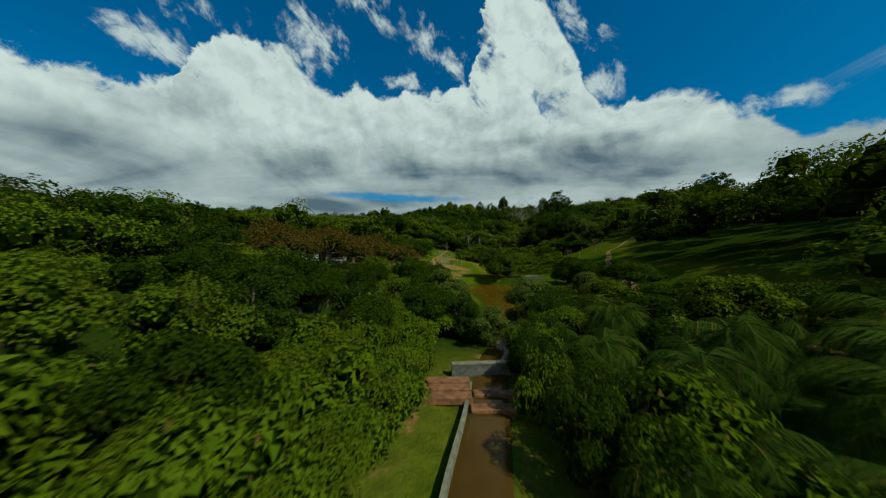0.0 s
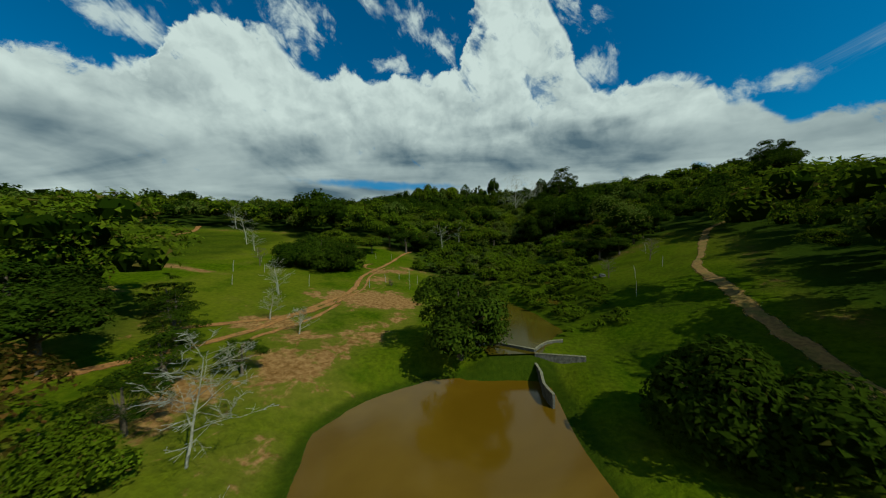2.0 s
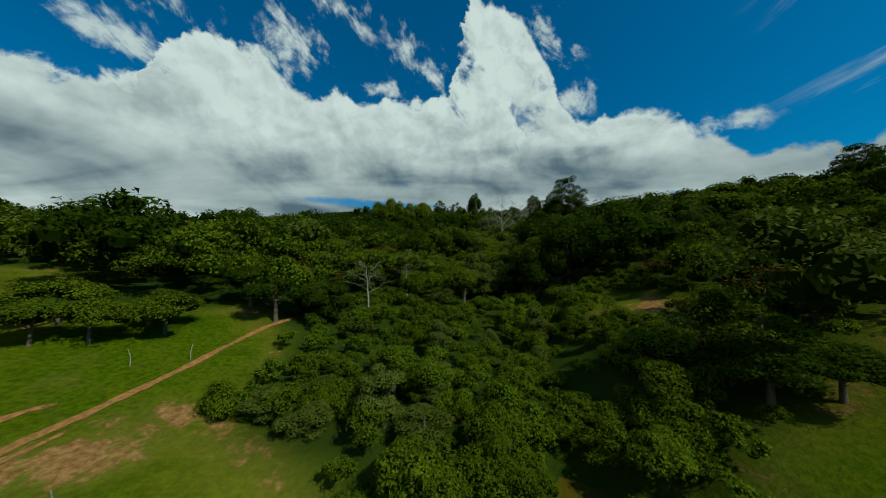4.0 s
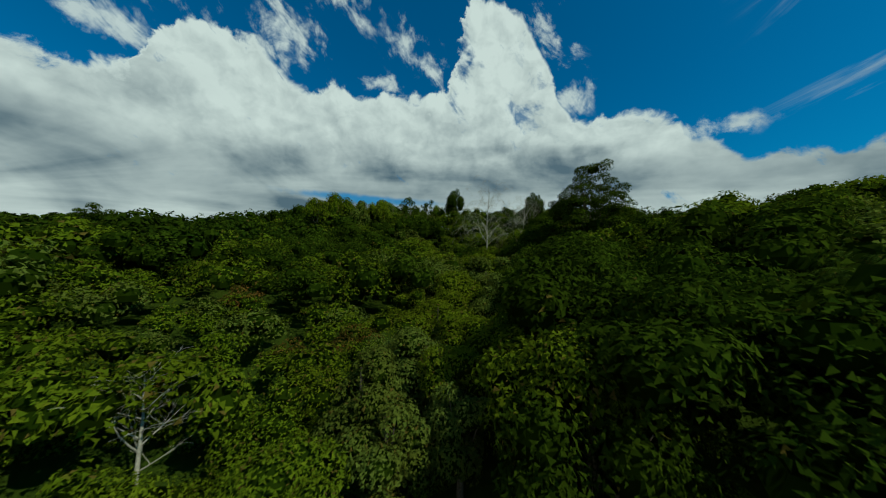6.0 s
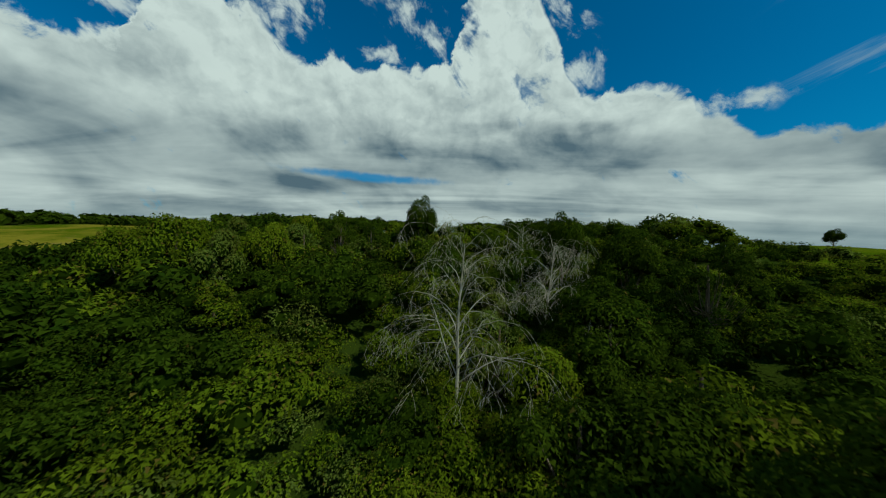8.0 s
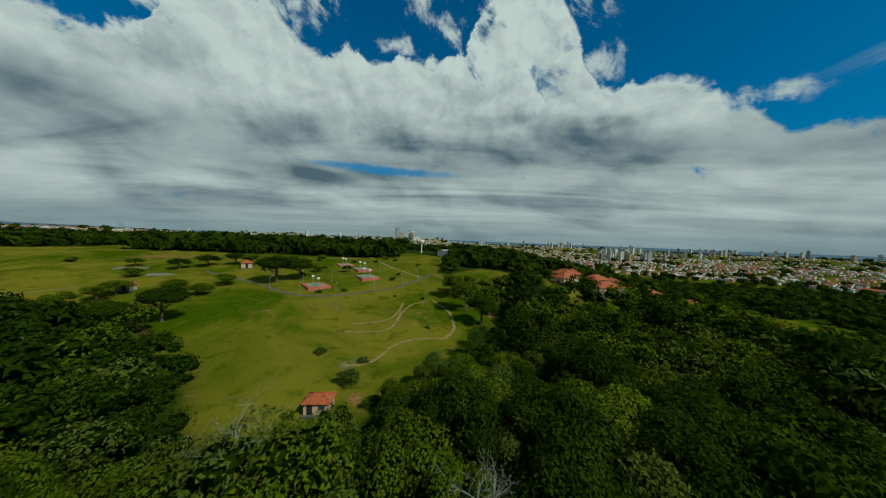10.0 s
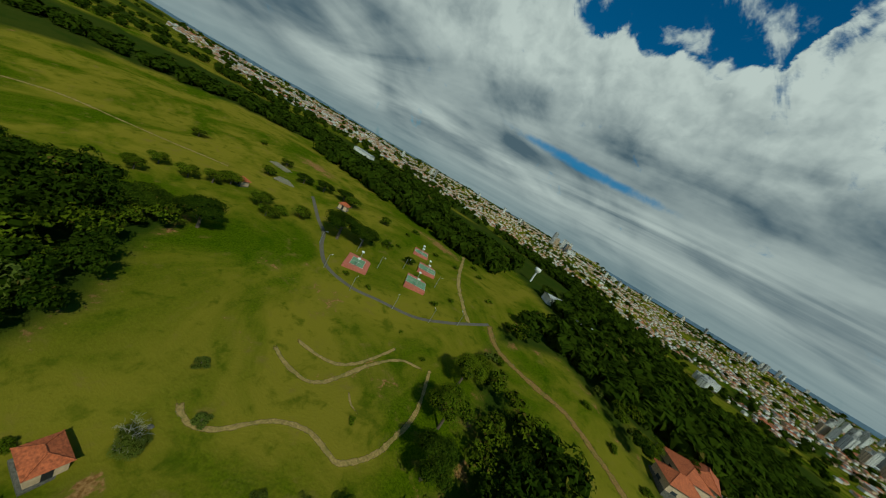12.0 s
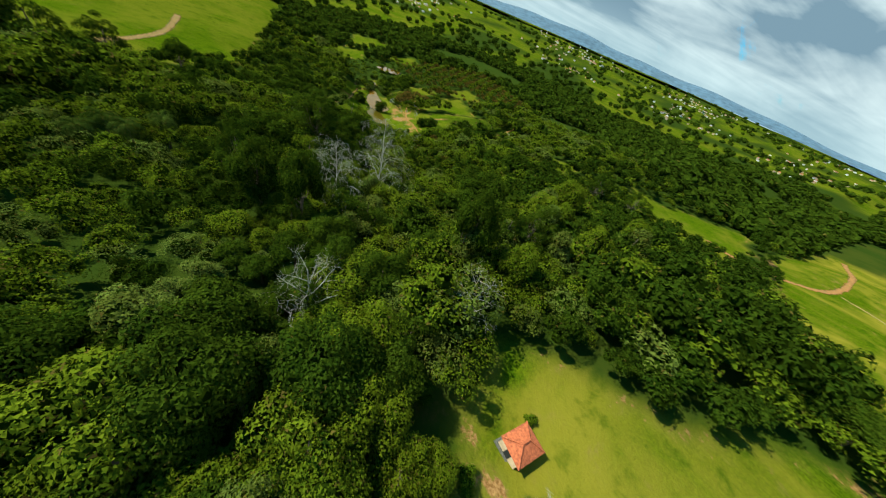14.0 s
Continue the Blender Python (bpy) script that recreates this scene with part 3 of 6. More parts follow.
WORN = [(-3.5, 66, 6, 6, 0.5), (15.5, 23.5, 3, 3, 0.8), (-1.0, 55, 4.5, 5, 0.75), (1.5, 62, 3.5, 4, 0.6), (1.0, 48, 1.6, 4, 0.5), (-4, 51, 4, 6, 0.6), (0, 83, 4.5, 7, 0.52), (1.5, 91, 3.2, 5, 0.66), (-1.5, 87, 3, 4, 0.6), (54, 280, 11, 12, 0.32), (44, 268, 9, 7, 0.28), (20, 285, 12, 6, 0.3), (64, 262, 5, 5, 0.3), (0.5, 72, 7, 3.6, 1.15), (-1.5, 60, 6, 3.5, 0.62), (4.5, 67, 3, 4, 0.6), (-26, 74, 6, 1.2, 1.0), (-34, 80, 7, 2, 0.6), (-56, 98, 12, 2.5, 0.8), (-10, 36, 5, 4, 1.0), (49, 254, 1.6, 1.2, 1.0), (-6, 62, 4, 3, 0.7), (60, 232, 5, 3, 0.8), (58, 241, 4, 2, 0.7), (55, 251, 2.0, 1.5, 0.8), (44, 106, 4, 3, 0.9),
        (40, 290, 16, 10, 0.3), (62, 285, 12, 9, 0.34), (-30, 395, 40, 8, 0.8), (20, 368, 16, 5, 0.85), (-60, 350, 18, 7, 0.8), (100, 292, 5, 12, 0.7), (-100, 232, 5, 4, 1.1), (28, 45, 5, 4, 0.6)]
make_ground()


def flat_sheet(name, poly, z, mat):
    cx, cy = np.mean([p[0] for p in poly]), np.mean([p[1] for p in poly])
    bm = bmesh.new()
    bm.faces.new([bm.verts.new((cx + (x - cx) * 1.12, cy + (y - cy) * 1.06, z)) for x, y in poly])
    return new(name, bm_mesh(name, bm, mat))


tagged(flat_sheet("water", POND, WATER_LOW, WATER), "still muddy brown pond water", "pond", kind="structure")
tagged(flat_sheet("water_marsh", MARSH, WATER_MARSH, WATER_GREY), "narrow grey marsh pool between shrubs", "pond", kind="structure")
tagged(flat_sheet("water_pool", POOL, WATER_POOL, WATER_GREY), "small grey marsh pool", "pond", kind="structure")
tagged(flat_sheet("water_upper", UPPER, WATER_HIGH, WATER_GREY), "still muddy upper pond water", "pond", kind="structure")


def curve_points(pts, step=1.0):
    """A smooth line through plan points."""
    P, out = [Vector(p) for p in pts], []
    for i in range(len(P) - 1):
        a, b, c, d = P[max(i - 1, 0)], P[i], P[i + 1], P[min(i + 2, len(P) - 1)]
        n = max(2, int((c - b).length / step))
        for k in range(n):
            t = k / n
            out.append(0.5 * (2 * b + (c - a) * t + (2 * a - 5 * b + 4 * c - d) * t * t + (3 * b - a - 3 * c + d) * t ** 3))
    return out + [P[-1]]


def ribbon(name, pts, width, mat, label, ragged=0.35, lift=0.05, category="path", step=0.8):
    line = curve_points([(x, y, 0) for x, y in pts], step)
    V, Q, E, cols = [], [], [], 7
    rnd = random.Random(len(pts) * 7 + int(pts[0][0]))
    wl = wr = 1.0
    for i, p in enumerate(line):
        d = (line[min(i + 1, len(line) - 1)] - line[max(i - 1, 0)]).normalized()
        s = Vector((-d.y, d.x, 0))
        wl += (1 - wl) * 0.3 + rnd.uniform(-ragged, ragged) * 0.6
        wr += (1 - wr) * 0.3 + rnd.uniform(-ragged, ragged) * 0.6
        for k in range(cols):
            u = k / (cols - 1) * 2 - 1
            q = p + s * u * width * 0.72 * max(0.2, wl if u < 0 else wr)
            V.append((q.x, q.y, lift - (0.05 if abs(u) == 1 else 0)))
            E.append(max(abs(u), 1 - min(i, len(line) - 1 - i) / 4) if ragged else abs(u) * 0.3)
    for i in range(len(line) - 1):
        for k in range(cols - 1):
            a = i * cols + k
            Q.append((a, a + 1, a + cols + 1, a + cols))
    V = np.array(V)
    V[:, 2] += height(V[:, 0], V[:, 1])
    me = mesh_of(name, V, Q, None, (mat,), None, True)
    me.attributes.new("edge", "FLOAT", "POINT").data.foreach_set("value", np.array(E, np.float32))
    return tagged(new(name, me), label, category, kind="structure")


# ---- trees ----
def leaf_shell(rnd, puffs, count, size, flat=0.0, droop=0.0):
    """Pointed leaf tufts over the outside of overlapping puffs (x, y, z, rx, rz)."""
    P = np.array(puffs, float)
    w = P[:, 3] * P[:, 3]
    k = rnd.choice(len(P), count, p=w / w.sum())
    d = rnd.normal(size=(count, 3))
    d[:, 2] = np.where(d[:, 2] < -0.5, -d[:, 2], d[:, 2])
    d /= np.linalg.norm(d, axis=1)[:, None]
    r = rnd.uniform(0.78, 1.12, count)[:, None]
    c = P[k, :3] + d * r * np.stack([P[k, 3], P[k, 3], P[k, 4]], 1)
    keep = np.ones(count, bool)
    for i in range(len(P)):
        e = (c - P[i, :3]) / np.array([P[i, 3], P[i, 3], P[i, 4]])
        keep &= (k == i) | ((e * e).sum(1) > 0.62)
    c, d = c[keep], d[keep]
    n = len(c)
    nor = d + rnd.normal(scale=0.42, size=(n, 3)) + np.array([0, 0, flat])
    nor /= np.linalg.norm(nor, axis=1)[:, None]
    ref = rnd.normal(size=(n, 3))
    u = np.cross(nor, ref)
    u /= np.linalg.norm(u, axis=1)[:, None]
    v = np.cross(nor, u)
    s = size * rnd.uniform(0.55, 1.4, n)[:, None]
    t = s * rnd.uniform(0.45, 0.8, n)[:, None]
    V = np.stack([c - u * s * 0.8 - v * t, c + u * s * 1.3 - nor * s * 0.2, c - u * s * 0.5 + v * t], 1).reshape(-1, 3)
    V[:, 2] -= droop * rnd.uniform(0, 1, len(V))
    return V, np.arange(3 * n).reshape(-1, 3)


ICO = None


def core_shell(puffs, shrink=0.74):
    """The dense inside of a crown, where dark colour paints the shade between leaves."""
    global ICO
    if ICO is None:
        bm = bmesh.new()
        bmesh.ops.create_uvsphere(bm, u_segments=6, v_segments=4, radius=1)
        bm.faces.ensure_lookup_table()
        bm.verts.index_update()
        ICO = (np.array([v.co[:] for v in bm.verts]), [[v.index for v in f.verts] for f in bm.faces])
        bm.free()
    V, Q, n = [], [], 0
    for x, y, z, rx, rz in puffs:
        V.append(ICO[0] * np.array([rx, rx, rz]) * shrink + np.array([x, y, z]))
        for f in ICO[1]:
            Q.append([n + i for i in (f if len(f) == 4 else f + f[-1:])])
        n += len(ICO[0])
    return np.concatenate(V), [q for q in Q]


def crown_puffs(rnd, height_m, radius, count, base=0.35, flat=False, fill=False):
    out = []
    for i in range(count):
        a, q = rnd.uniform(0, 2 * math.pi), math.sqrt(rnd.uniform(0, 1)) * 0.74
        rr = radius * rnd.uniform(0.26, 0.46)
        top = 1 - 0.5 * q * q
        lo = base * height_m + rr * 0.6
        z = lo + (height_m * top - rr - lo) * (rnd.uniform(0.0, 1.0) if fill else rnd.uniform(0.75, 1.0) if flat or q > 0.4 else rnd.uniform(0.45, 1.0))
        out.append((math.cos(a) * q * radius, math.sin(a) * q * radius, max(z, rr * 0.6), rr, rr * (0.55 if flat else 0.8)))
    return out


def airy_puffs(rnd, height_m, radius, count):
    """Small flat leaf clusters at the ends of spreading limbs, with gaps between."""
    out = []
    for i in range(count):
        a, q = rnd.uniform(0, 2 * math.pi), math.sqrt(rnd.uniform(0.02, 1)) * 0.9
        rr = radius * rnd.uniform(0.14, 0.26)
        z = height_m * (0.52 + 0.46 * (1 - q * q) * rnd.uniform(0.25, 1.0) + 0.10 * rnd.uniform(-1, 1)) - rr
        out.append((math.cos(a) * q * radius, math.sin(a) * q * radius, min(z, height_m - rr), rr, rr * 0.6))
    return out


def branches(rnd, height_m, radius, puffs, trunk_r, limbs=7):
    s = Soup()
    lean = (rnd.uniform(-0.05, 0.05) * height_m, rnd.uniform(-0.05, 0.05) * height_m)
    fork = height_m * 0.38
    s.add(*tube([(0, 0, -0.6), (lean[0] * 0.2, lean[1] * 0.2, fork * 0.5), (lean[0] * 0.5, lean[1] * 0.5, fork), (lean[0], lean[1], height_m * 0.7)],
                [trunk_r * 1.25, trunk_r, trunk_r * 0.8, trunk_r * 0.3], 6))
    k = 0.5 if limbs < 10 else 0.2
    for x, y, z, rx, rz in puffs[:limbs]:
        b = Vector((lean[0] * 0.4, lean[1] * 0.4, fork * rnd.uniform(0.75, 1.1)))
        e = Vector((x, y, z))
        mid = b.lerp(e, 0.5) + Vector((0, 0, -0.08 * height_m))
        s.add(*tube([b, mid, e], [trunk_r * k, trunk_r * k * 0.64, trunk_r * k * 0.2], 5))
    return s


FINE = (2.2, 0.84)


def tree_meshes(seed, height_m, radius, leaf, count, puffs_n=9, leaf_mat=None, base=0.35, flat=False, droop=0.0, fill=False, core=0.74, airy=False):
    rnd = np.random.RandomState(seed)
    puffs = airy_puffs(rnd, height_m, radius, puffs_n) if airy else crown_puffs(rnd, height_m, radius, puffs_n, base, flat, fill)
    V, Q = leaf_shell(rnd, puffs, int(count * FINE[0]), leaf * FINE[1], 0.8 if flat else 0.3, droop)
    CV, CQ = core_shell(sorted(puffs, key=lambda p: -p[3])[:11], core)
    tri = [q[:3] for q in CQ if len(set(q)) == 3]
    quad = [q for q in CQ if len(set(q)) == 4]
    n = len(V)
    crown = mesh_of("crown", np.concatenate([V, np.asarray(CV)]), np.array(quad) + n, np.concatenate([Q, np.array(tri) + n]), (leaf_mat or LEAF, CORE_SHADE),
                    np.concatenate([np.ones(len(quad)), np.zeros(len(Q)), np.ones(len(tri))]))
    trunk = branches(rnd, height_m, radius, puffs, 0.022 * height_m + 0.05, 24 if airy else 7).mesh("trunk", BARK, True)
    return trunk, crown


def plant(meshes, x, y, scale, turn, label, group="", name="tree", sink=0.0, tall=1.0, category="tree"):
    base = new(name)
    base.empty_display_size = 0.3
    base.matrix_world = Matrix.Translation((x, y, ground(x, y) - sink)) @ pose(0, 0, 0, 0, 0, turn) @ Matrix.Diagonal((scale, scale, scale * tall, 1))
    for n, me in zip(("trunk", "crown"), meshes):
        o = new(n, me)
        o.parent = base
    return tagged(base, label, category, group)


def prototypes():
    """Tree kinds: name, meshes, nominal height, label."""
    K = {}
    K["broad"] = [tree_meshes(11 + i, 9.5, 4.3, 0.165, 3700, 24, LEAF, 0.05, fill=i == 1) for i in range(3)]
    K["bright"] = [tree_meshes(31 + i, 8.0, 3.8, 0.16, 3300, 22, LEAF_BRIGHT, 0.0, fill=True) for i in range(2)]
    K["grey"] = [tree_meshes(41 + i, 9.0, 3.2, 0.15, 3200, 22, LEAF_GREY, 0.03, fill=True) for i in range(2)]
    K["dark"] = [tree_meshes(51 + i, 10.0, 4.2, 0.17, 3700, 24, LEAF_DARK, 0.08, fill=i == 1) for i in range(2)]
    K["umbrella"] = [tree_meshes(61 + i, 7.5, 5.2, 0.17, 3300, 26, LEAF, 0.36, True) for i in range(2)]
    K["bush"] = [tree_meshes(71 + i, 3.2, 2.4, 0.12, 1700, 16, LEAF_BRIGHT, 0.0, fill=True) for i in range(2)]
    K["rusty"] = [tree_meshes(81 + i, 7.0, 4.6, 0.14, 4600, 36, LEAF_BROWN, 0.16, fill=True, core=0.35) for i in range(2)]
    K["airy"] = [tree_meshes(91 + i, 10.0, 4.0, 0.13, 3800, 42, LEAF_DARK, 0.4, True, core=0.45, airy=True) for i in range(2)]
    return K


KINDS = prototypes()
LABELS = {"broad": "leafy green broadleaf tree in the wood", "bright": "bright green bushy tree", "grey": "slender tree with silvery grey-green leaves", "dark": "tall dark green tree on the slope",
          "umbrella": "spreading flat-topped green tree", "bush": "low rounded green shrub", "rusty": "spreading tree with thin rusty brown leaves", "airy": "tall airy tree with flat leaf clusters"}

CORRIDOR = [(0, 0, 3.4), (6, 28, 7.0), (14, 55, 11), (18, 73, 13.5), (34, 119, 26), (44, 154, 41), (58, 186, 55), (72, 218, 68)]


def clear_top(x, y):
    """How high a crown may reach beneath the flight line."""
    best = 99.0
    for (ax, ay, az), (bx, by, bz) in zip(CORRIDOR, CORRIDOR[1:]):
        t = min(1, max(0, ((x - ax) * (bx - ax) + (y - ay) * (by - ay)) / ((bx - ax) ** 2 + (by - ay) ** 2)))
        d = math.hypot(x - ax - t * (bx - ax), y - ay - t * (by - ay))
        if d < 6.5:
            best = min(best, az + t * (bz - az) - 2.2 + max(0, d - 3) * 0.6)
    return best


NOMINAL = {"broad": 9.5, "bright": 8.0, "grey": 9.0, "dark": 10.0, "umbrella": 7.5, "bush": 3.2, "rusty": 7.0, "airy": 10.0}


def from_line(x, y):
    """Distance in plan from the middle of the valley."""
    return min(math.hypot(x - a - (c - a) * t / 4, y - b - (e - b) * t / 4) for (a, b, _), (c, e, _) in zip(CORRIDOR, CORRIDOR[1:]) for t in range(5))


def scatter():
    """Jittered tree places over the woods."""
    rnd = random.Random(5)
    near, far = [], []
    places = []
    step = 4.6
    for i in range(int(300 / step)):
        for j in range(int(400 / step)):
            places.append((-130 + (i + rnd.uniform(0.1, 0.9)) * step, -55 + (j + rnd.uniform(0.1, 0.9)) * step))
    for i in range(15):
        for j in range(16):
            places.append((-30 + (i + rnd.uniform(0, 1)) * 2.2, -3 + (j + rnd.uniform(0, 1)) * 2.2))
    line = [(a + (c - a) * t, b + (e - b) * t) for (a, b, _), (c, e, _) in zip(CORRIDOR, CORRIDOR[1:]) for t in (0, 0.25, 0.5, 0.75, 1)]
    for n, (x, y) in enumerate(places):
        s = open_at(x, y)
        if s > -1.0 or (-4 < x < 26 and 10 < y < 95 and max(depth_at(POND, x, y), depth_at(UPPER, x, y)) > -2):
            continue
        thicket = -4 < y < 34 and -31 < x < 3
        if (n < len(places) - 240) == thicket and thicket or (n >= len(places) - 240 and ((x > -3.3 + 0.2 * y if y < 13 else x > 1.0) or y > 33)):
            continue
        g = ground(x, y)
        right = x - np.interp(y, [0, 60, 120, 200], [8, 13, 25, 40])
        if thicket:
            kind, size = rnd.choice(["dark", "broad", "dark", "bush"]), rnd.uniform(0.26, 0.40) * (1.0 + 0.9 * min(1, max(0, (-x - 12) / 12)))
            size *= 1.9 if kind == "bush" else 1
        elif y < 24 and x < 20:
            kind, size = rnd.choice(["dark", "broad", "bush"]), rnd.uniform(0.3, 0.5)
        # mostly dark leaves: the west-facing hill's shade is put into their colour
        elif right > 28 and y < 130:
            kind, size = rnd.choice(["dark", "dark", "broad", "umbrella"]), rnd.uniform(0.42, 0.85)
        elif 84 < y < 122 and abs(right) < 20:
            kind, size = rnd.choice(["bush", "bush", "bush", "bright", "grey"]), rnd.uniform(0.35, 0.62)
            size *= 1.7 if kind == "bush" else 1
        # dark leaf colour stands in for the shadow right of the flight line
        elif 112 < y < 202 and 2.5 < x - np.interp(y, [110, 154, 200], [32, 44, 64]) < 30:
            kind, size = rnd.choice(["dark", "dark", "dark", "dark", "broad"]), rnd.uniform(0.8, 1.45)
        elif 122 < y < 160 and from_line(x, y) < 11:
            kind, size = rnd.choice(["grey", "grey", "grey", "broad"]), rnd.uniform(0.8, 1.2)
        elif 90 < y < 150 and abs(right) < 30:
            kind, size = rnd.choice(["bush", "bright", "bright", "grey", "broad", "rusty"]), rnd.uniform(0.62, 1.0)
            size *= 2.0 if kind == "bush" else 1
        elif x < 22 and y > 150:
            kind, size = rnd.choice(["dark", "dark", "dark", "broad", "umbrella"]), rnd.uniform(0.62, 1.25)
        elif y > 200:
            kind, size = rnd.choice(["broad", "dark", "grey", "broad", "dark"]), rnd.uniform(0.66, 1.3)
        else:
            kind, size = rnd.choice(["broad", "broad", "bright", "grey", "dark", "umbrella"]), rnd.uniform(0.62, 1.35)
        if s > -7 and y > 225:
            size *= 0.62
        if x < -30 and y < 44:
            kind = "rusty" if n % 3 else "broad"
            size = rnd.uniform(0.65, 0.95) if 20 < y and x > -62 else 0.6
        if x < -14 and y > 165:
            size *= 0.9
        if x > 68 and 165 < y < 225:
            size *= 0.72
        if x < -30 and y >= 34:
            size *= 0.75
        limit = clear_top(x, y)
        if g + NOMINAL[kind] * size > limit:
            kind = "bush" if limit - g < 4 else kind
            size = (limit - g) / NOMINAL[kind]
            if size < 0.18:
                continue
            size = min(size, 0.8)
        d = min(math.hypot(x - a, y - b) for a, b in line)
        row = (kind, x, y, size, rnd.uniform(0, 360), rnd.uniform(0.9, 1.15))
        d = min(d, math.hypot(x - 76, y - 236) - 8)
        (near if d < 11 and -75 < x < 110 else far).append(row)
    for i in range(560):
        x, y = rnd.uniform(-2, 54), rnd.uniform(84, 134)
        if open_at(x, y) < -0.5 and depth_at(UPPER, x, y) < -1.5:
            far.append(("bush", x, y, rnd.uniform(0.4, 0.95), rnd.uniform(0, 360), 1.0))
    return near, far


def forest_stuff(name, rows, leaf, count, mat, label, core=0.70):
    """All the farther trees of one wood, joined."""
    protos = {}
    rnd = np.random.RandomState(3)
    VV, QQ, II, n = [], [], [], 0
    for kind, x, y, size, turn, tall in rows:
        key = (kind, rnd.randint(3))
        if key not in protos:
            r2 = np.random.RandomState(len(kind) * 10 + key[1])
            h = NOMINAL[kind]
            puffs = crown_puffs(r2, h, h * 0.48, 14, 0.06, kind in ("umbrella", "rusty"))
            V, Q = leaf_shell(r2, puffs, int(count * FINE[0] * (0.6 if kind == "bush" else 1)), leaf * FINE[1] * max(0.5, h / 9.5), 0.4)
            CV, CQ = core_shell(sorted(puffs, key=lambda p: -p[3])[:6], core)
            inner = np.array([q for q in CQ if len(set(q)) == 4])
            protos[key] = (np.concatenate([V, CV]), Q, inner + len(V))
        V, Q, inner = protos[key]
        c, s = math.cos(math.radians(turn)), math.sin(math.radians(turn))
        W = np.stack([(V[:, 0] * c - V[:, 1] * s) * size + x, (V[:, 0] * s + V[:, 1] * c) * size + y, V[:, 2] * size * tall + ground(x, y)], 1)
        VV.append(W)
        QQ.append(Q + n)
        II.append(inner + n)
        n += len(W)
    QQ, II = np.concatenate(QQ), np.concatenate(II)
    return tagged(new(name, mesh_of(name, np.concatenate(VV), II, QQ, (mat, CORE_SHADE), np.concatenate([np.ones(len(II)), np.zeros(len(QQ))]))), label, "woodland", kind="stuff")


def make_forest():
    near, far = scatter()
    counts = {}
    for kind, x, y, size, turn, tall in near:
        k = counts[kind] = counts.get(kind, 0) + 1
        plant(KINDS[kind][k % len(KINDS[kind])], x, y, size, turn, LABELS[kind], "trees of the valley wood", "shrub" if kind == "bush" else "tree", 0.1, tall, "shrub" if kind == "bush" else "tree")
    mats = {"broad": LEAF, "bright": LEAF_BRIGHT, "grey": LEAF_GREY, "dark": LEAF_DARK, "umbrella": LEAF, "bush": LEAF_BRIGHT, "rusty": LEAF_BROWN}
    for m in (LEAF, LEAF_BRIGHT, LEAF_GREY, LEAF_DARK, LEAF_BROWN):
        rows = [r for r in far if mats[r[0]] is m]
        close = [r for r in rows if from_line(r[1], r[2]) < 17]
        mid = [r for r in rows if 17 <= from_line(r[1], r[2]) < 50]
        if close:
            forest_stuff("woodland", close, 0.15, 1150, m, "dense mixed green woodland along the valley", 0.66)
        rest = [r for r in rows if from_line(r[1], r[2]) >= 50]
        if mid:
            forest_stuff("woodland", mid, 0.22, 640, m, "dense mixed green woodland on the hillside", 0.66)
        if rest:
            forest_stuff("woodland", rest, 0.42, 260, m, "dense mixed green woodland on the hillside", 0.72)
    return len(near), len(far)


print("trees", make_forest())


# ---- paths and roads ----
ribbon("path_valley", [(2, 112), (0.0, 106.3), (-2.1, 91.4), (-3.4, 82.8), (-2.8, 74.5), (-4.2, 68), (-7, 58), (-11, 50)], 0.65, TRAIL_RED, "narrow red earth footpath over the grassy bank")
ribbon("path_valley_twin", [(-1.2, 92), (-2.3, 83.5), (-1.6, 75.5), (-3.0, 69)], 0.35, TRAIL_RED, "narrow red earth wheel track beside the footpath")
ribbon("path_braid", [(-4.6, 55.5), (-5.4, 58.2), (-4.5, 61.2), (-3.2, 65), (-2.4, 69.5)], 0.45, TRAIL_RED, "narrow braided red earth trail")
ribbon("path_braid_west", [(-12, 57), (-9.6, 59.6), (-6.2, 63.0), (-4.0, 66.6), (-2.8, 70.3)], 0.75, TRAIL_RED, "narrow braided red earth trail")
ribbon("path_slope", [(-80, 84), (-68, 92), (-56, 98), (-52, 108), (-58, 119)], 1.0, TRAIL_RED, "red earth trail over the grassy slope")
ribbon("path_loop", [(-2.1, 91.4), (-3.0, 88.6), (-4.6, 89.2), (-5.0, 91.5), (-3.6, 94)], 0.5, TRAIL_RED, "small looping red earth trail")
ribbon("track_east", [(74, 95), (60, 90), (50, 81), (44.5, 75.5), (39.3, 70.3), (34.6, 62.3), (31.5, 57), (28.4, 50.6), (25.3, 43.7), (23.8, 38.9), (22.3, 35.1), (19.8, 29.5), (18.2, 25.5), (17.4, 20.5), (16.5, 12)], 0.95, TRACK_DIRT, "rutted pale dirt track along the wooded slope", 0.5)
ribbon("trail_lawn_a", [(49.8, 259.6), (52.0, 258.8), (55.8, 260.3), (58.9, 266.5), (62.8, 269.7), (66.3, 270.4), (69.6, 271), (71.7, 275.1), (72.1, 279.4), (71.4, 286.8), (66.5, 297.9)], 0.73, TRAIL_PALE, "worn winding trail across the lawn")
ribbon("trail_lawn_b", [(45.8, 273.6), (52.9, 273.5), (57.0, 276.1), (58.5, 285.6), (60.9, 293.2), (66.1, 296.1)], 0.78, TRAIL_PALE, "worn winding trail across the lawn")
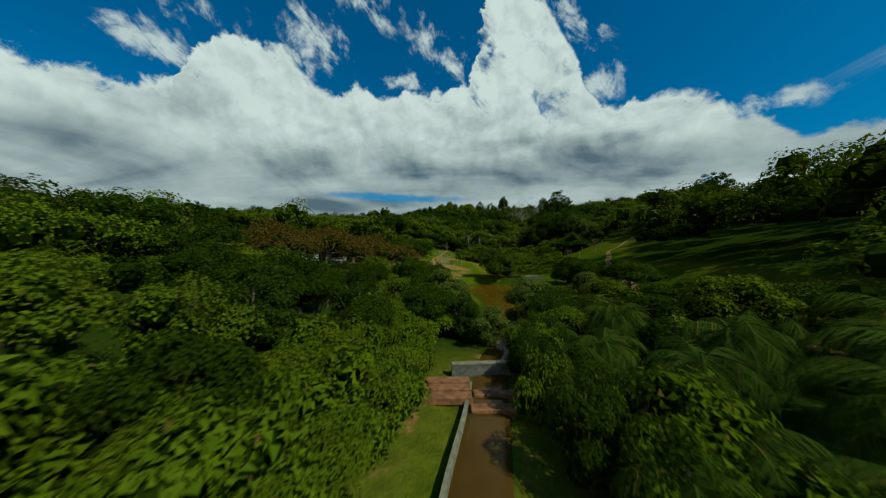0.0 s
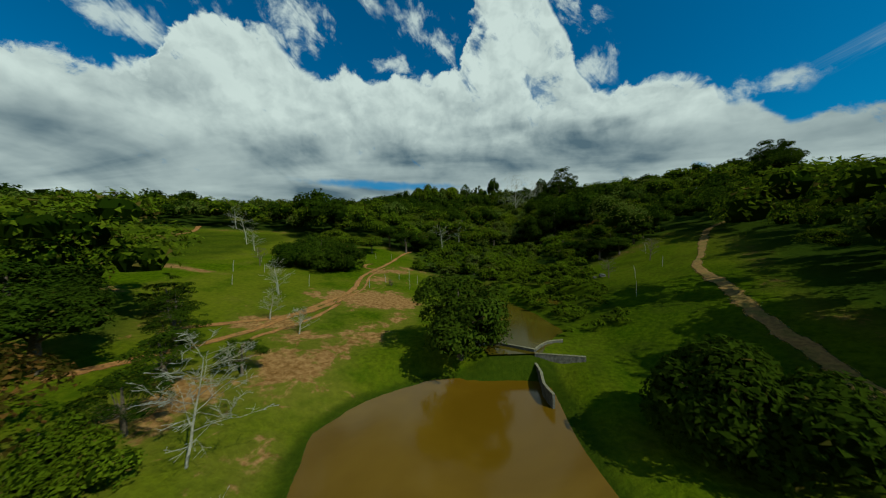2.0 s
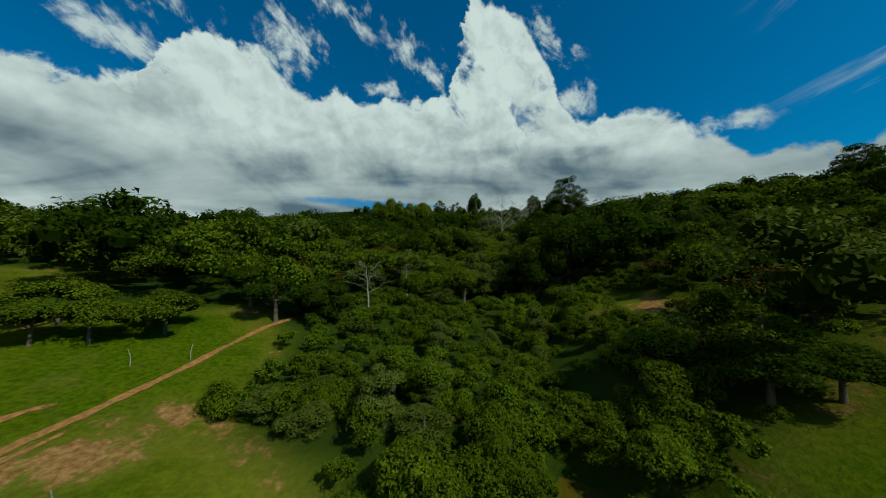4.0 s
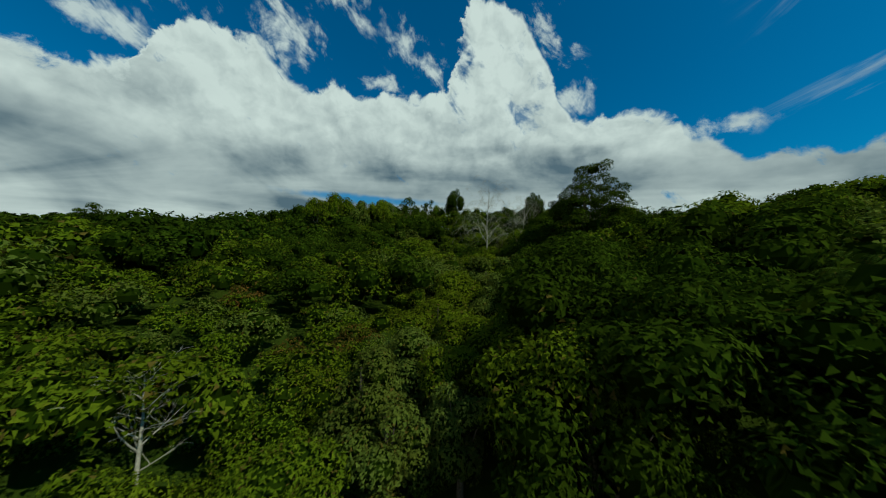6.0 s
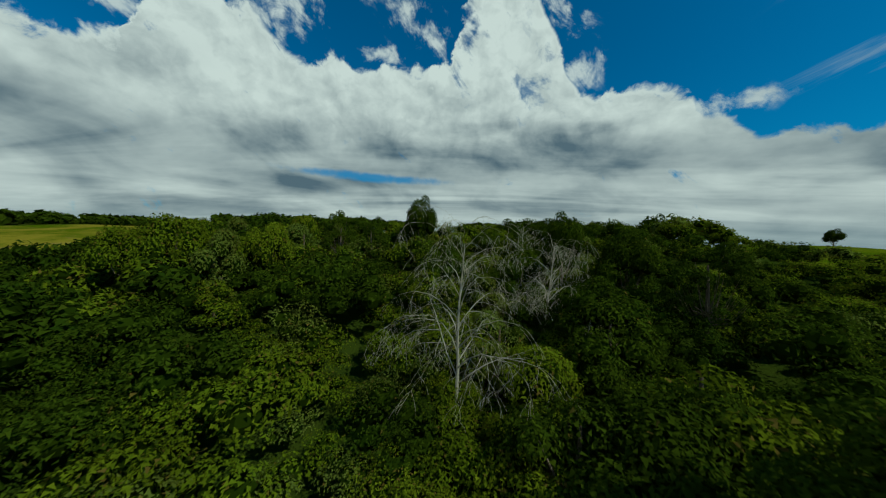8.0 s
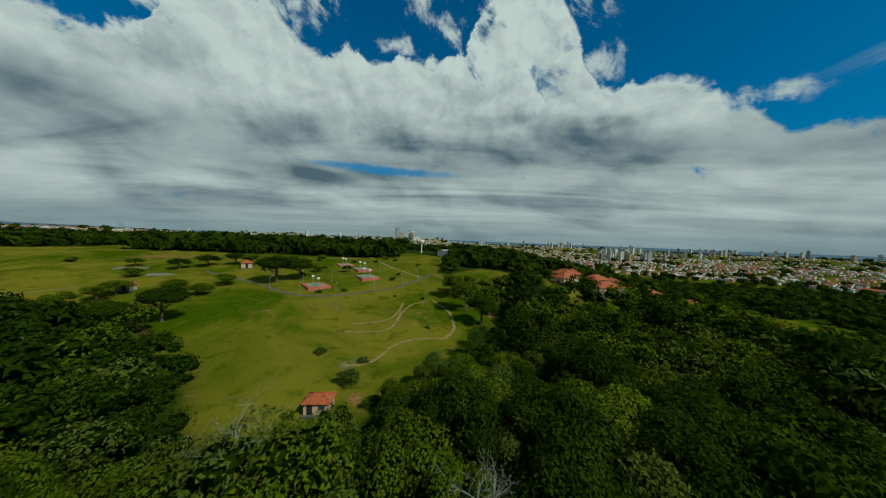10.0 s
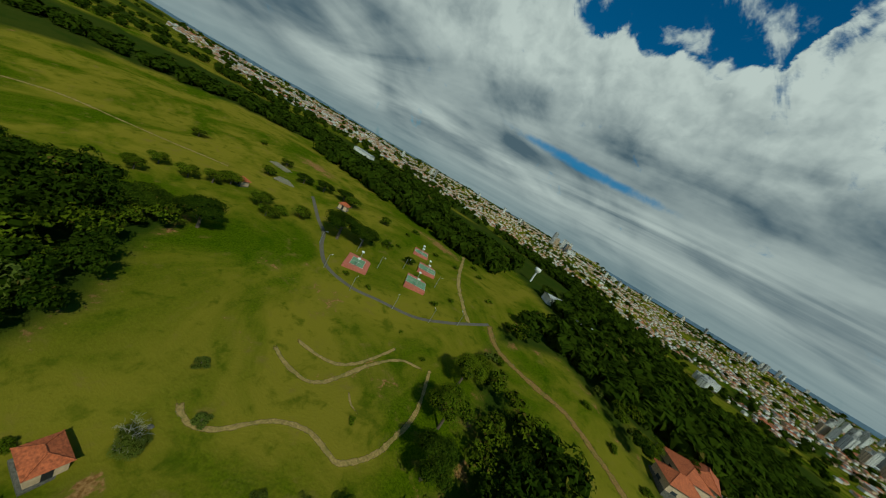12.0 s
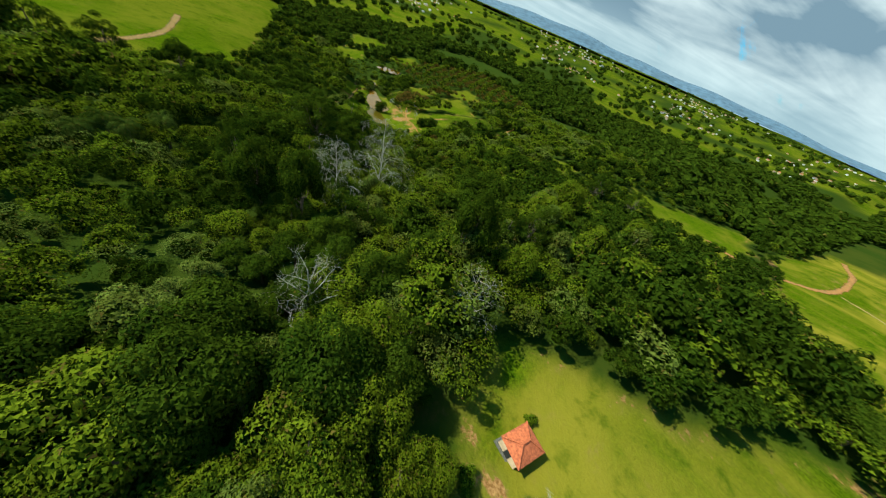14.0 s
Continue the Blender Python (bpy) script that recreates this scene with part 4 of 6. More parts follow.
ribbon("trail_lawn_c", [(46.3, 277.7), (52.7, 279.4), (56.2, 282.4), (57.5, 288), (58.0, 295.3)], 0.68, TRAIL_PALE, "faint worn trail in dry grass")
ribbon("trail_lawn_d", [(61.0, 279.1), (63.5, 277.7), (65.8, 277.8)], 0.29, TRAIL_PALE, "short faint trail in dry grass")
ribbon("trail_west", [(-84.8, 215.5), (-80.7, 233.2), (-98.7, 250.7), (-138.4, 251.3), (-168.6, 244.8)], 2.2, TRAIL_RED, "red earth track through the western meadow")
ribbon("trail_west_fork", [(-101.8, 253.7), (-88, 268), (-60, 285), (-40, 300)], 0.9, TRAIL_PALE, "faint trail through the western meadow")
ribbon("path_paved", [(-20, 322), (-2, 313), (7.9, 309.0), (16.0, 303.0), (26.0, 298.2), (36.0, 299.1), (43.2, 303.0), (52.7, 308.3), (58.9, 316.6), (62.6, 324.2), (66.4, 332)], 0.85, PATH_GREY, "curved narrow grey paved path round the courts", 0.0, 0.07)
ribbon("path_spur", [(62.6, 324.2), (59.6, 327.1), (54.7, 332.3), (45.0, 345.7), (30.2, 378.2)], 1.4, TRAIL_PALE, "brown dirt spur climbing from the paved path", 0.3)
ribbon("drive_east", [(66.4, 332), (73.7, 323.8), (85.7, 321.1), (95, 320.5), (103.5, 315.8), (111, 311), (121, 298), (128, 270)], 1.7, TRACK_DIRT, "dirt drive along the lawn's edge", 0.3)
ribbon("road_east", [(130, 352), (175, 353), (205, 349), (221, 345.6), (243, 342.8), (262, 336), (300, 330), (370, 332)], 3.6, ASPHALT, "grey asphalt lane past the red-roofed houses", 0.0, 0.08, "road", 3.0)
ribbon("road_south", [(110, 20), (112, 60), (125, 95), (160, 125), (220, 140)], 2.5, TRACK_DIRT, "pale dirt road on the eastern hill", 0.2, 0.1, "road", 3.0)


SOUTH = [(-28, -22), (-22, -16), (-13, -18), (-9, -25), (-14, -31), (-24, -30)]
z0 = max(ground(x, y) for x, y in SOUTH) + 0.05
tagged(flat_sheet("water_south", SOUTH, z0, WATER), "small grey pond beyond the wood", "pond", kind="structure")


# ---- placed trees ----
def lone(kind, x, y, tall_m, label, wide=None, turn=None, group="", k=0, name="tree", category="tree"):
    me = KINDS[kind][k % len(KINDS[kind])]
    s = tall_m / NOMINAL[kind]
    w = s if wide is None else wide / (2 * {"broad": 4.3, "bright": 3.8, "grey": 3.2, "dark": 4.2, "umbrella": 5.2, "bush": 2.4, "rusty": 4.6, "airy": 4.0}[kind])
    return plant(me, x, y, w, (x * 37 + y * 91) % 360 if turn is None else turn, label, group, name, 0.12, s / w, category)


def dense_tree(seed, x, y, tall_m, wide, mat, label, leaf=0.17, count=9000):
    me = tree_meshes(seed, tall_m, wide / 2 * 1.1, leaf, count, 34, mat, 0.0, fill=True)
    return plant(me, x, y, 1.0, 0, label)


dense_tree(201, 10.2, 58.6, 7.8, 7.4, LEAF_DENSE, "dense rounded dark green tree beside the dam")
dense_tree(202, 20.7, 47.2, 5.2, 6.3, LEAF_DARK, "broad dense dark tree on the pond bank")
lone("dark", 18.8, 30.2, 4.6, "small dark tree on a bare trunk by the pond", 6.0)
lone("bush", 17.2, 33.2, 2.3, "low dark shrub on the grass bank", 3.6, name="shrub", category="shrub")
lone("bright", 23.6, 41.0, 2.3, "thin young tree beside the dirt track", 1.7)
for i, (x, y, h, w) in enumerate([(6.4, 19.0, 3.0, 3.4), (8.4, 21.5, 3.2, 3.6), (10.2, 18.6, 3.3, 3.6), (7.4, 15.6, 2.9, 3.6), (10.6, 14.6, 3.4, 4.0), (5.2, 13.4, 2.4, 3.0), (15.6, 13.4, 3.6, 4.6), (9.0, 11.4, 2.8, 3.6)]):
    lone(("grey", "dark", "broad")[i % 3], x, y, h, "dark leafy small tree by the canal", w, k=i, group="small trees by the canal")
for x, y, h, w in [(-3.0, 33.6, 2.9, 2.4), (-5.4, 31.0, 2.8, 2.4), (-2.2, 29.8, 2.6, 2.2)]:
    lone("grey", x, y, h, "pale feathery young tree in the thicket", w, group="small trees by the canal")
for i, (x, y, h, w) in enumerate([(2.0, 14.2, 2.5, 2.0), (0.2, 17.6, 3.0, 2.4), (5.2, 14.6, 2.9, 2.4), (5.9, 16.4, 3.2, 2.8), (6.6, 14.0, 2.9, 2.8)]):
    lone("grey" if i < 2 else "dark", x, y, h, "leafy tree leaning over the canal's mouth", w, k=i, group="small trees by the canal")
lone("grey", 0.0, 21.6, 4.2, "pale green slender tree at the pond's end", 2.8)
lone("grey", 5.4, 19.0, 4.2, "dull green tree at the pond's mouth", 3.0, k=1)
lone("grey", 0.6, 18.6, 3.6, "pale green slender tree at the pond's end", 2.6, k=1)
lone("grey", -1.0, 26.0, 3.2, "pale green slender tree at the pond's end", 2.2)
lone("grey", 10.6, 23.0, 4.0, "dull green tree leaning over the pond", 3.4)
lone("rusty", 12.6, 26.0, 2.6, "dry brownish shrub on the pond bank", 3.4)
lone("dark", -11.5, 51.0, 5.2, "dark green spreading tree above the pond", 7.0)
lone("dark", -17, 54.0, 5.6, "dark green spreading tree above the pond", 7.5)
lone("umbrella", -57, 88, 9.0, "large spreading domed tree on the rise", 15)
for i, (x, y, h, w) in enumerate([(-7.2, 44.5, 5.6, 8.0), (-10.2, 40.5, 6.2, 9.0), (-13, 45.5, 6.4, 9.0), (-15, 37, 6.0, 9.0), (-18, 42, 6.4, 9.0), (-22, 36, 6, 9), (-16.5, 31.5, 5.0, 7.5), (-26, 42, 6, 9)]):
    lone("rusty", x, y, h, LABELS["rusty"], w, k=i, group="rusty trees above the pond")
for i, (x, y, h, w) in enumerate([(-7.0, 85.0, 5.4, 6.4), (-11.5, 86.5, 6.2, 8.0), (-14.8, 84.5, 5.0, 6.5), (-9.5, 83.0, 4.6, 6.0)]):
    dense_tree(210 + i, x, y, h, w, LEAF_DARK, "low spreading dark green tree on the grass", 0.17, 4200)
for i, (x, y, h, w) in enumerate([(-9.7, 100, 4.6, 6.0), (-6.6, 103.5, 5.0, 6.5), (-12.5, 98.5, 4.4, 6.0), (-14.5, 102, 5.2, 7.0), (0.6, 110, 6.4, 7.5), (5.2, 112.5, 6.8, 8.0), (-4, 113, 6.2, 7.5)]):
    lone("umbrella" if i < 4 else "dark", x, y, h, "spreading dark tree beside the pasture", w, k=i, group="trees beside the pasture")
HEDGE = random.Random(8)
for i in range(44):
    y = 1.6 + 11.5 * (i % 22) / 22 + HEDGE.uniform(-0.2, 0.2)
    x = -2.15 + 0.13 * max(0, y - 5) - (1.3 if i >= 22 else 0) + HEDGE.uniform(-0.25, 0.25)
    lone(("bush", "bush", "broad", "bright")[i % 4], x, y, HEDGE.uniform(1.5, 2.2) + (0.5 if i >= 22 else 0) - (0.5 if y < 4 else 0), "leafy green shrub beside the grass strip", HEDGE.uniform(1.7, 2.3), k=i, name="shrub", category="shrub", group="shrubs beside the grass strip")
for i in range(64):
    t, u = HEDGE.random(), HEDGE.uniform(-1, 1)
    x, y = -1.6 - 3.4 * t - 2.3 * u, 25 + 21 * t
    if x > -0.6 - 1.6 * t:
        continue
    lone("bush", x, y, HEDGE.uniform(1.5, 2.4), "bright green shrub in a dense thicket", HEDGE.uniform(2.2, 3.2), k=i, name="shrub", category="shrub", group="thicket by the pond")
SLOPE_ROWS = []
for i in range(620):
    x, y = HEDGE.uniform(-38, -5), HEDGE.uniform(21, 40)
    if depth_at(SLOPE_WEST, x, y) < 0.4 or math.hypot(x + 10, y - 36.5) < 4.5:
        continue
    SLOPE_ROWS.append(("bush", x, y, HEDGE.uniform(0.14, 0.34), HEDGE.uniform(0, 360), HEDGE.uniform(0.5, 0.9)))
forest_stuff("slope_shrubs", SLOPE_ROWS, 0.26, 260, LEAF, "low green scrub over the grassy slope", 0.6)
MARSH_ROWS = []
for i in range(430):
    x, y = HEDGE.uniform(19.0, 36), HEDGE.uniform(61, 93)
    if x > 25 + 0.35 * (y - 61):
        continue
    if max(depth_at(UPPER, x, y), depth_at(POOL, x, y), depth_at(MARSH, x, y)) > -0.6:
        continue
    MARSH_ROWS.append(("bush", x, y, HEDGE.uniform(0.20, 0.46) * (1 + 0.5 * (y > 74)), HEDGE.uniform(0, 360), HEDGE.uniform(0.7, 1.1)))
forest_stuff("marsh_shrubs", MARSH_ROWS, 0.24, 520, LEAF_BRIGHT, "low green shrubs crowding the marsh beside the pond", 0.6)
for i in range(22):
    x, y = HEDGE.uniform(4, 24), HEDGE.uniform(87, 101)
    if depth_at(UPPER, x, y) > -1.0:
        continue
    lone(("bush", "bright", "grey")[i % 3], x, y, HEDGE.uniform(1.6, 3.4), "light green shrub at the head of the pond", HEDGE.uniform(2.6, 4.4), k=i, name="shrub", category="shrub", group="shrubs at the head of the pond")
for i, (x, y, h, w) in enumerate([(38, 89, 4.6, 5.5), (42.5, 93, 5.2, 6.5), (47, 93, 5.5, 6.5), (36.5, 95, 4.6, 5.5), (51, 96, 5.5, 7), (34, 91.5, 3.6, 4.6), (41, 88, 3.8, 5)]):
    lone(("dark", "broad")[i % 2], x, y, h, "dark tree at the marsh's wooded edge", w, k=i, group="trees at the marsh edge")
# emergent trees of the hill
for kind, x, y, h, w, lab in [ ("dark", 44, 220, 18.5, 7.5, "round-headed tall tree on the ridge"),
                              ("airy", 26.7, 218, 17.4, 8, "tall ridge tree with a ragged crown"), ("airy", 33.8, 218, 16.2, 7, "tall ridge tree with a ragged crown"), ("broad", 4.3, 205, 16.6, 10, "tall ridge tree with a ragged crown"), ("broad", -1.2, 203, 15, 9, "tall ridge tree with a ragged crown"), ("grey", 10.5, 205, 15.4, 8, "tall ridge tree with a ragged crown"), ("broad", 17, 210, 14.6, 8, "tall ridge tree with a ragged crown"), ("airy", 66, 222, 13.0, 7, "tall ridge tree with a ragged crown"), ("dark", 68.5, 203, 17.5, 7, "tall ridge tree with a ragged crown"), ("dark", 75, 196, 15.5, 9, "tall ridge tree with a ragged crown"), ("airy", 78, 186, 18, 9, "tall ridge tree with a ragged crown"), ("grey", 21, 214, 14, 8, "tall ridge tree with a ragged crown"),
                              ("broad", 10, 210, 12, 9, "tall ridge tree with a ragged crown"), ("airy", -46, 183, 16, 10, "tall airy tree on the ridge"),
                              ("airy", -55, 196, 15, 11, "tall airy tree on the ridge"), ("airy", 120, 134, 17, 11, "tall tree on the eastern hill"), ("airy", 112, 122, 15, 10, "tall tree on the eastern hill"),
                              ("airy", 132, 140, 18, 11, "tall tree on the eastern hill"), ("dark", 178, 240, 8, 5, "lone tree on the eastern field"), ("airy", 150, 262, 9, 8, "lone tree on the eastern field"), ("airy", 205, 225, 11, 9, "lone tree on the eastern field"), ("dark", 98, 110, 11, 8, "tall tree on the eastern hill"), ("dark", 92, 150, 10, 9, "tall dark tree over the wood")] + [(("broad", "grey", "airy")[i % 3], -4 + 7.0 * i, 222 + 5 * math.sin(i * 2.3), 12.5 + 2.4 * math.sin(i * 3.1), 6.5 + math.sin(i), "tall ridge tree with a ragged crown") for i in range(9)]:
    lone(kind, x, y, h * (1.02 if kind == "airy" else 1.17), lab, w * 1.05, group="tall trees of the wood")
plant(tree_meshes(95, 22.6, 6.8, 0.17, 15000, 110, LEAF_DARK, 0.4, True, core=0.6, airy=True), 61.2, 158.4, 1.0, 40, "very tall tree with an open clustered crown", "tall trees of the wood")
# the lawn's own trees and shrubs
for kind, x, y, h, w in [("dark", 5.1, 275.6, 9.5, 11), ("grey", 54.5, 260.1, 1.3, 2.2), ("grey", 45.7, 263.0, 1.3, 2.6), ("grey", 66.9, 261.3, 1.2, 2.2), ("bush", 65.9, 276.1, 0.9, 1.6), ("bush", 63.6, 298.2, 1.1, 1.8),
                         ("bush", 51.2, 319.2, 2.0, 3.2), ("dark", 31.4, 328.6, 3.4, 4.4), ("bush", 9.4, 359.3, 2.4, 4), ("bush", 40.2, 370.4, 2.4, 3.6), ("bush", 52.6, 327.2, 1.6, 2.4), ("broad", 2.8, 343.2, 4.2, 5.5),
                         ("bush", 38.3, 353.1, 2.0, 3.0), ("bush", 30.6, 301.0, 1.6, 2.4), ("bush", 38.0, 303.7, 1.6, 2.2), ("dark", 12, 311.5, 11, 14), ("dark", 17.5, 317.5, 9, 11), ("bright", 20, 329, 4, 5),
                         ("bush", -4.9, 301.5, 3, 6), ("umbrella", -2.5, 306.3, 4.5, 8), ("umbrella", -3.1, 295.4, 4, 8), ("umbrella", -11.2, 335.2, 6, 10), ("dark", -18, 336, 6, 9), ("dark", -33.4, 325.9, 5, 8),
                         ("dark", -26, 331, 5.5, 9), ("umbrella", -39.5, 313.5, 4, 8), ("broad", -23.8, 288.8, 5, 7), ("umbrella", -24, 294, 5, 9), ("broad", -34.0, 278.6, 4.5, 6), ("broad", -26.2, 283.3, 5, 7),
                         ("bush", -35.1, 272, 3, 5), ("broad", -28, 272, 4.5, 6), ("dark", 1.2, 266.5, 9, 11), ("umbrella", -10.9, 297.5, 5, 9), ("broad", -52, 328, 4, 7), ("umbrella", -70, 300, 4, 8), ("bush", -80, 330, 3, 5),
                         ("bush", 58, 249.0, 2.0, 3.0), ("dark", 52.0, 235.5, 5, 5), ("bush", 47.5, 246.5, 1.5, 2.0), ("bush", 71.5, 338, 3, 4.5), ("bush", 76, 318, 2.5, 4), ("broad", 73, 300, 9, 8), ("broad", 76, 288, 10, 9),
                         ("broad", 74, 306, 7, 7), ("dark", 79, 279, 9, 8), ("bush", 100, 330, 2, 3), ("bush", 108, 322, 2, 3), ("bush", 116, 318, 2, 3), ("bush", 110, 300, 2, 3), ("bush", 60, 345, 1.8, 3), ("bush", 47, 362, 2, 3),
                         ("bush", 20, 335, 1.6, 2.6), ("bush", 15, 325, 1.4, 2.2), ("bush", 55, 300, 0.8, 1.4), ("bush", 28, 352, 2, 3), ("bush", 12, 350, 1.6, 2.6)]:
    sh = h < 3.5
    lone(kind, x, y, h, "small rounded shrub on the open lawn" if sh else "spreading green tree beside the lawn", w, name="shrub" if sh else "tree", category="shrub" if sh else "tree", group="shrubs of the lawn" if sh else "trees of the lawn")


for i, (x, y, h, w) in enumerate([(-5.5, 51.5, 3.4, 3.6), (-8.2, 55.0, 3.2, 3.4), (-4.0, 48.0, 3.0, 3.0), (-10.5, 57.5, 3.4, 3.8), (-3.0, 53.5, 2.6, 2.6), (-13.0, 60.0, 3.6, 4.0)]):
    lone("airy", x, y, h, "thin young tree with sparse leaves on worn ground", w, k=i, group="young trees on the bank")


# ---- bare and dead trees ----
def bare_tree(seed, x, y, tall_m, spread, mat, label, depth=3, name="dead_tree", trunk_r=None, arch=0.0):
    """A leafless tree: trunk, forking limbs and twigs."""
    rnd = random.Random(seed)
    trunk, limbs = Soup(), Soup()
    r0 = trunk_r or 0.018 * tall_m + 0.03

    def grow(p, d, length, r, level):
        n, pts, rad, q = (7 if level == 0 else 4), [p], [r], d.copy()
        wild = 0.10 if level == 0 else 0.24
        for i in range(n):
            q = (q + Vector((rnd.uniform(-wild, wild), rnd.uniform(-wild, wild), rnd.uniform(-0.10, 0.12) - arch * (i + 1) / n if level else 0.1))).normalized()
            pts.append(pts[-1] + q * length / n)
            rad.append(max(0.008, r * (1 - 0.85 * (i + 1) / n)))
        (trunk if level == 0 else limbs).add(*tube(pts, rad, 6 if level == 0 else 4 if level < 2 else 3))
        if level >= depth:
            return
        count = rnd.randint(10, 13) + (8 if arch else 0) if level == 0 else rnd.randint(4, 6) if level == 1 else rnd.randint(2, 4)
        for i in range(count):
            k = 0.32 + 0.66 * (i + rnd.random()) / count if level == 0 else rnd.uniform(0.25, 1.0)
            j = min(n - 1, int(k * n))
            b = pts[j].lerp(pts[j + 1], k * n - j)
            a = 2.4 * i + rnd.uniform(-0.5, 0.5) if level == 0 else rnd.uniform(0, 2 * math.pi)
            side = Vector((math.cos(a), math.sin(a), rnd.uniform(0.1, 0.7) + 1.6 * arch if level == 0 else rnd.uniform(-0.3, 0.4))) * spread
            e = (q * (0.25 if level == 0 else 0.7) + side).normalized()
            share = (0.62 - 0.35 * (k - 0.3)) * rnd.uniform(0.75, 1.1) if level == 0 else rnd.uniform(0.4, 0.65)
            grow(b, e, length * share * (0.75 if level == 0 else 1), max(0.01, rad[j] * 0.5), level + 1)

    grow(Vector((0, 0, -0.4)), Vector((rnd.uniform(-0.06, 0.06), rnd.uniform(-0.06, 0.06), 1)), tall_m * 0.95, r0, 0)
    base = new(name)
    base.matrix_world = pose(x, y, ground(x, y))
    part("trunk", trunk.mesh("trunk", mat, True), mat, base)
    part("branchwork", limbs.mesh("branchwork", mat, True), mat, base)
    return tagged(base, label, "tree")


bare_tree(1, 48, 182.5, 22, 0.85, PALE_BARK, "tall bleached dead tree standing in the wood", 4, trunk_r=0.24, arch=0.45)
bare_tree(2, 60, 190, 18, 0.9, PALE_BARK, "tall bleached dead tree standing in the wood", 4, trunk_r=0.2, arch=0.5)
bare_tree(3, 70.5, 227, 12, 1.0, PALE_BARK, "bleached dead tree among green crowns")
bare_tree(4, 51.0, 232.5, 11.5, 1.0, PALE_BARK, "bleached dead tree near the meadow's edge")
bare_tree(5, -0.8, 47, 4.6, 0.9, PALE_BARK, "thin pale young tree nearly leafless by the pond", 4, "bare_tree", trunk_r=0.06)
bare_tree(6, 2.2, 44.4, 2.2, 0.9, PALE_BARK, "small bare sapling on the bank", 2, "bare_tree")
bare_tree(7, -31, 97.5, 6.5, 1.1, PALE_BARK, "white dead tree on the open slope", 3, trunk_r=0.11)
bare_tree(8, -47, 118, 7, 1.1, PALE_BARK, "white dead tree on the open slope", 3, trunk_r=0.11)
bare_tree(9, -18.8, 81.7, 3.0, 0.9, BARK, "small bare tree in the pasture", 3, "bare_tree")
bare_tree(10, 40.2, 79.3, 3.4, 0.7, BARK, "thin bare tree on the grassy slope", 3, "bare_tree")
bare_tree(11, 1.6, 79.2, 1.2, 0.8, BARK, "small dry shrub beside the footpath", 3, "bare_tree")
bare_tree(12, 53.4, 253.6, 4.2, 1.0, PALE_BARK, "sparse pale tree on the lawn near the hut", 3, "bare_tree")
bare_tree(13, 9.8, 119.5, 7, 0.7, PALE_BARK, "thin pale leafless tree in the thicket", 3)
bare_tree(14, 15.3, 127.5, 8, 0.7, PALE_BARK, "thin pale leafless tree in the thicket", 3)
bare_tree(15, -6.5, 62.5, 3.0, 0.8, PALE_BARK, "small pale sapling on the worn bank", 3, "bare_tree")
bare_tree(16, -9.5, 69.5, 3.8, 0.8, PALE_BARK, "small pale sapling on the worn bank", 3, "bare_tree")
bare_tree(17, -3.0, 60.5, 2.4, 0.8, PALE_BARK, "small pale sapling on the worn bank", 3, "bare_tree")
bare_tree(18, -26, 92, 4, 1.1, PALE_BARK, "fallen grey branches in the pasture", 3)
bare_tree(19, 66, 140, 10, 0.8, PALE_BARK, "white leafless tree in the dark wood", 3)
bare_tree(20, 32, 76, 3, 0.8, BARK, "thin bare tree near the marsh", 3, "bare_tree")
lone("grey", 53.6, 253.8, 3.4, "sparse pale tree on the lawn near the hut", 3.6)


# ---- palms ----
def palm_meshes(seed, tall_m, fronds, reach):
    rnd = random.Random(seed)
    trunk, leaves = Soup(), Soup()
    pts = [(0, 0, -0.4), (0.05 * tall_m, 0, tall_m * 0.4), (0.03 * tall_m, 0.02 * tall_m, tall_m)]
    trunk.add(*tube(pts, [0.20, 0.15, 0.12], 7))
    top = Vector(pts[-1])
    for i in range(fronds):
        a, up = 2.4 * i + rnd.uniform(-0.2, 0.2), 1.1 - 1.25 * i / fronds
        d, p, prev = Vector((math.cos(a), math.sin(a), 0)), top.copy(), None
        side = Vector((-d.y, d.x, 0))
        L = reach * rnd.uniform(0.8, 1.1)
        for k in range(13):
            t = k / 12
            e = (d * math.cos(up) + Vector((0, 0, math.sin(up)))).normalized()
            q = p + e * L / 12
            up -= 0.17 + 0.06 * t
            w = reach * 0.24 * math.sin(math.pi * min(1, 0.12 + t * 0.9)) + 0.02
            for f in (0.0, 0.25, 0.5, 0.75):
                a0 = p.lerp(q, f)
                for sgn in (-1, 1):
                    tip = a0 + side * sgn * w + e * w * rnd.uniform(0.7, 1.0) + Vector((0, 0, -w * rnd.uniform(0.3, 0.9)))
                    leaves.add([a0, a0 + e * 0.016 * reach, tip + e * 0.008, tip], [(0, 1, 2, 3)])
            leaves.add([p - side * 0.025, p + side * 0.025, q + side * 0.02, q - side * 0.02], [(0, 1, 2, 3)])
            p = q
    return trunk.mesh("trunk", BARK, True), leaves.mesh("crown", LEAF_PALM)


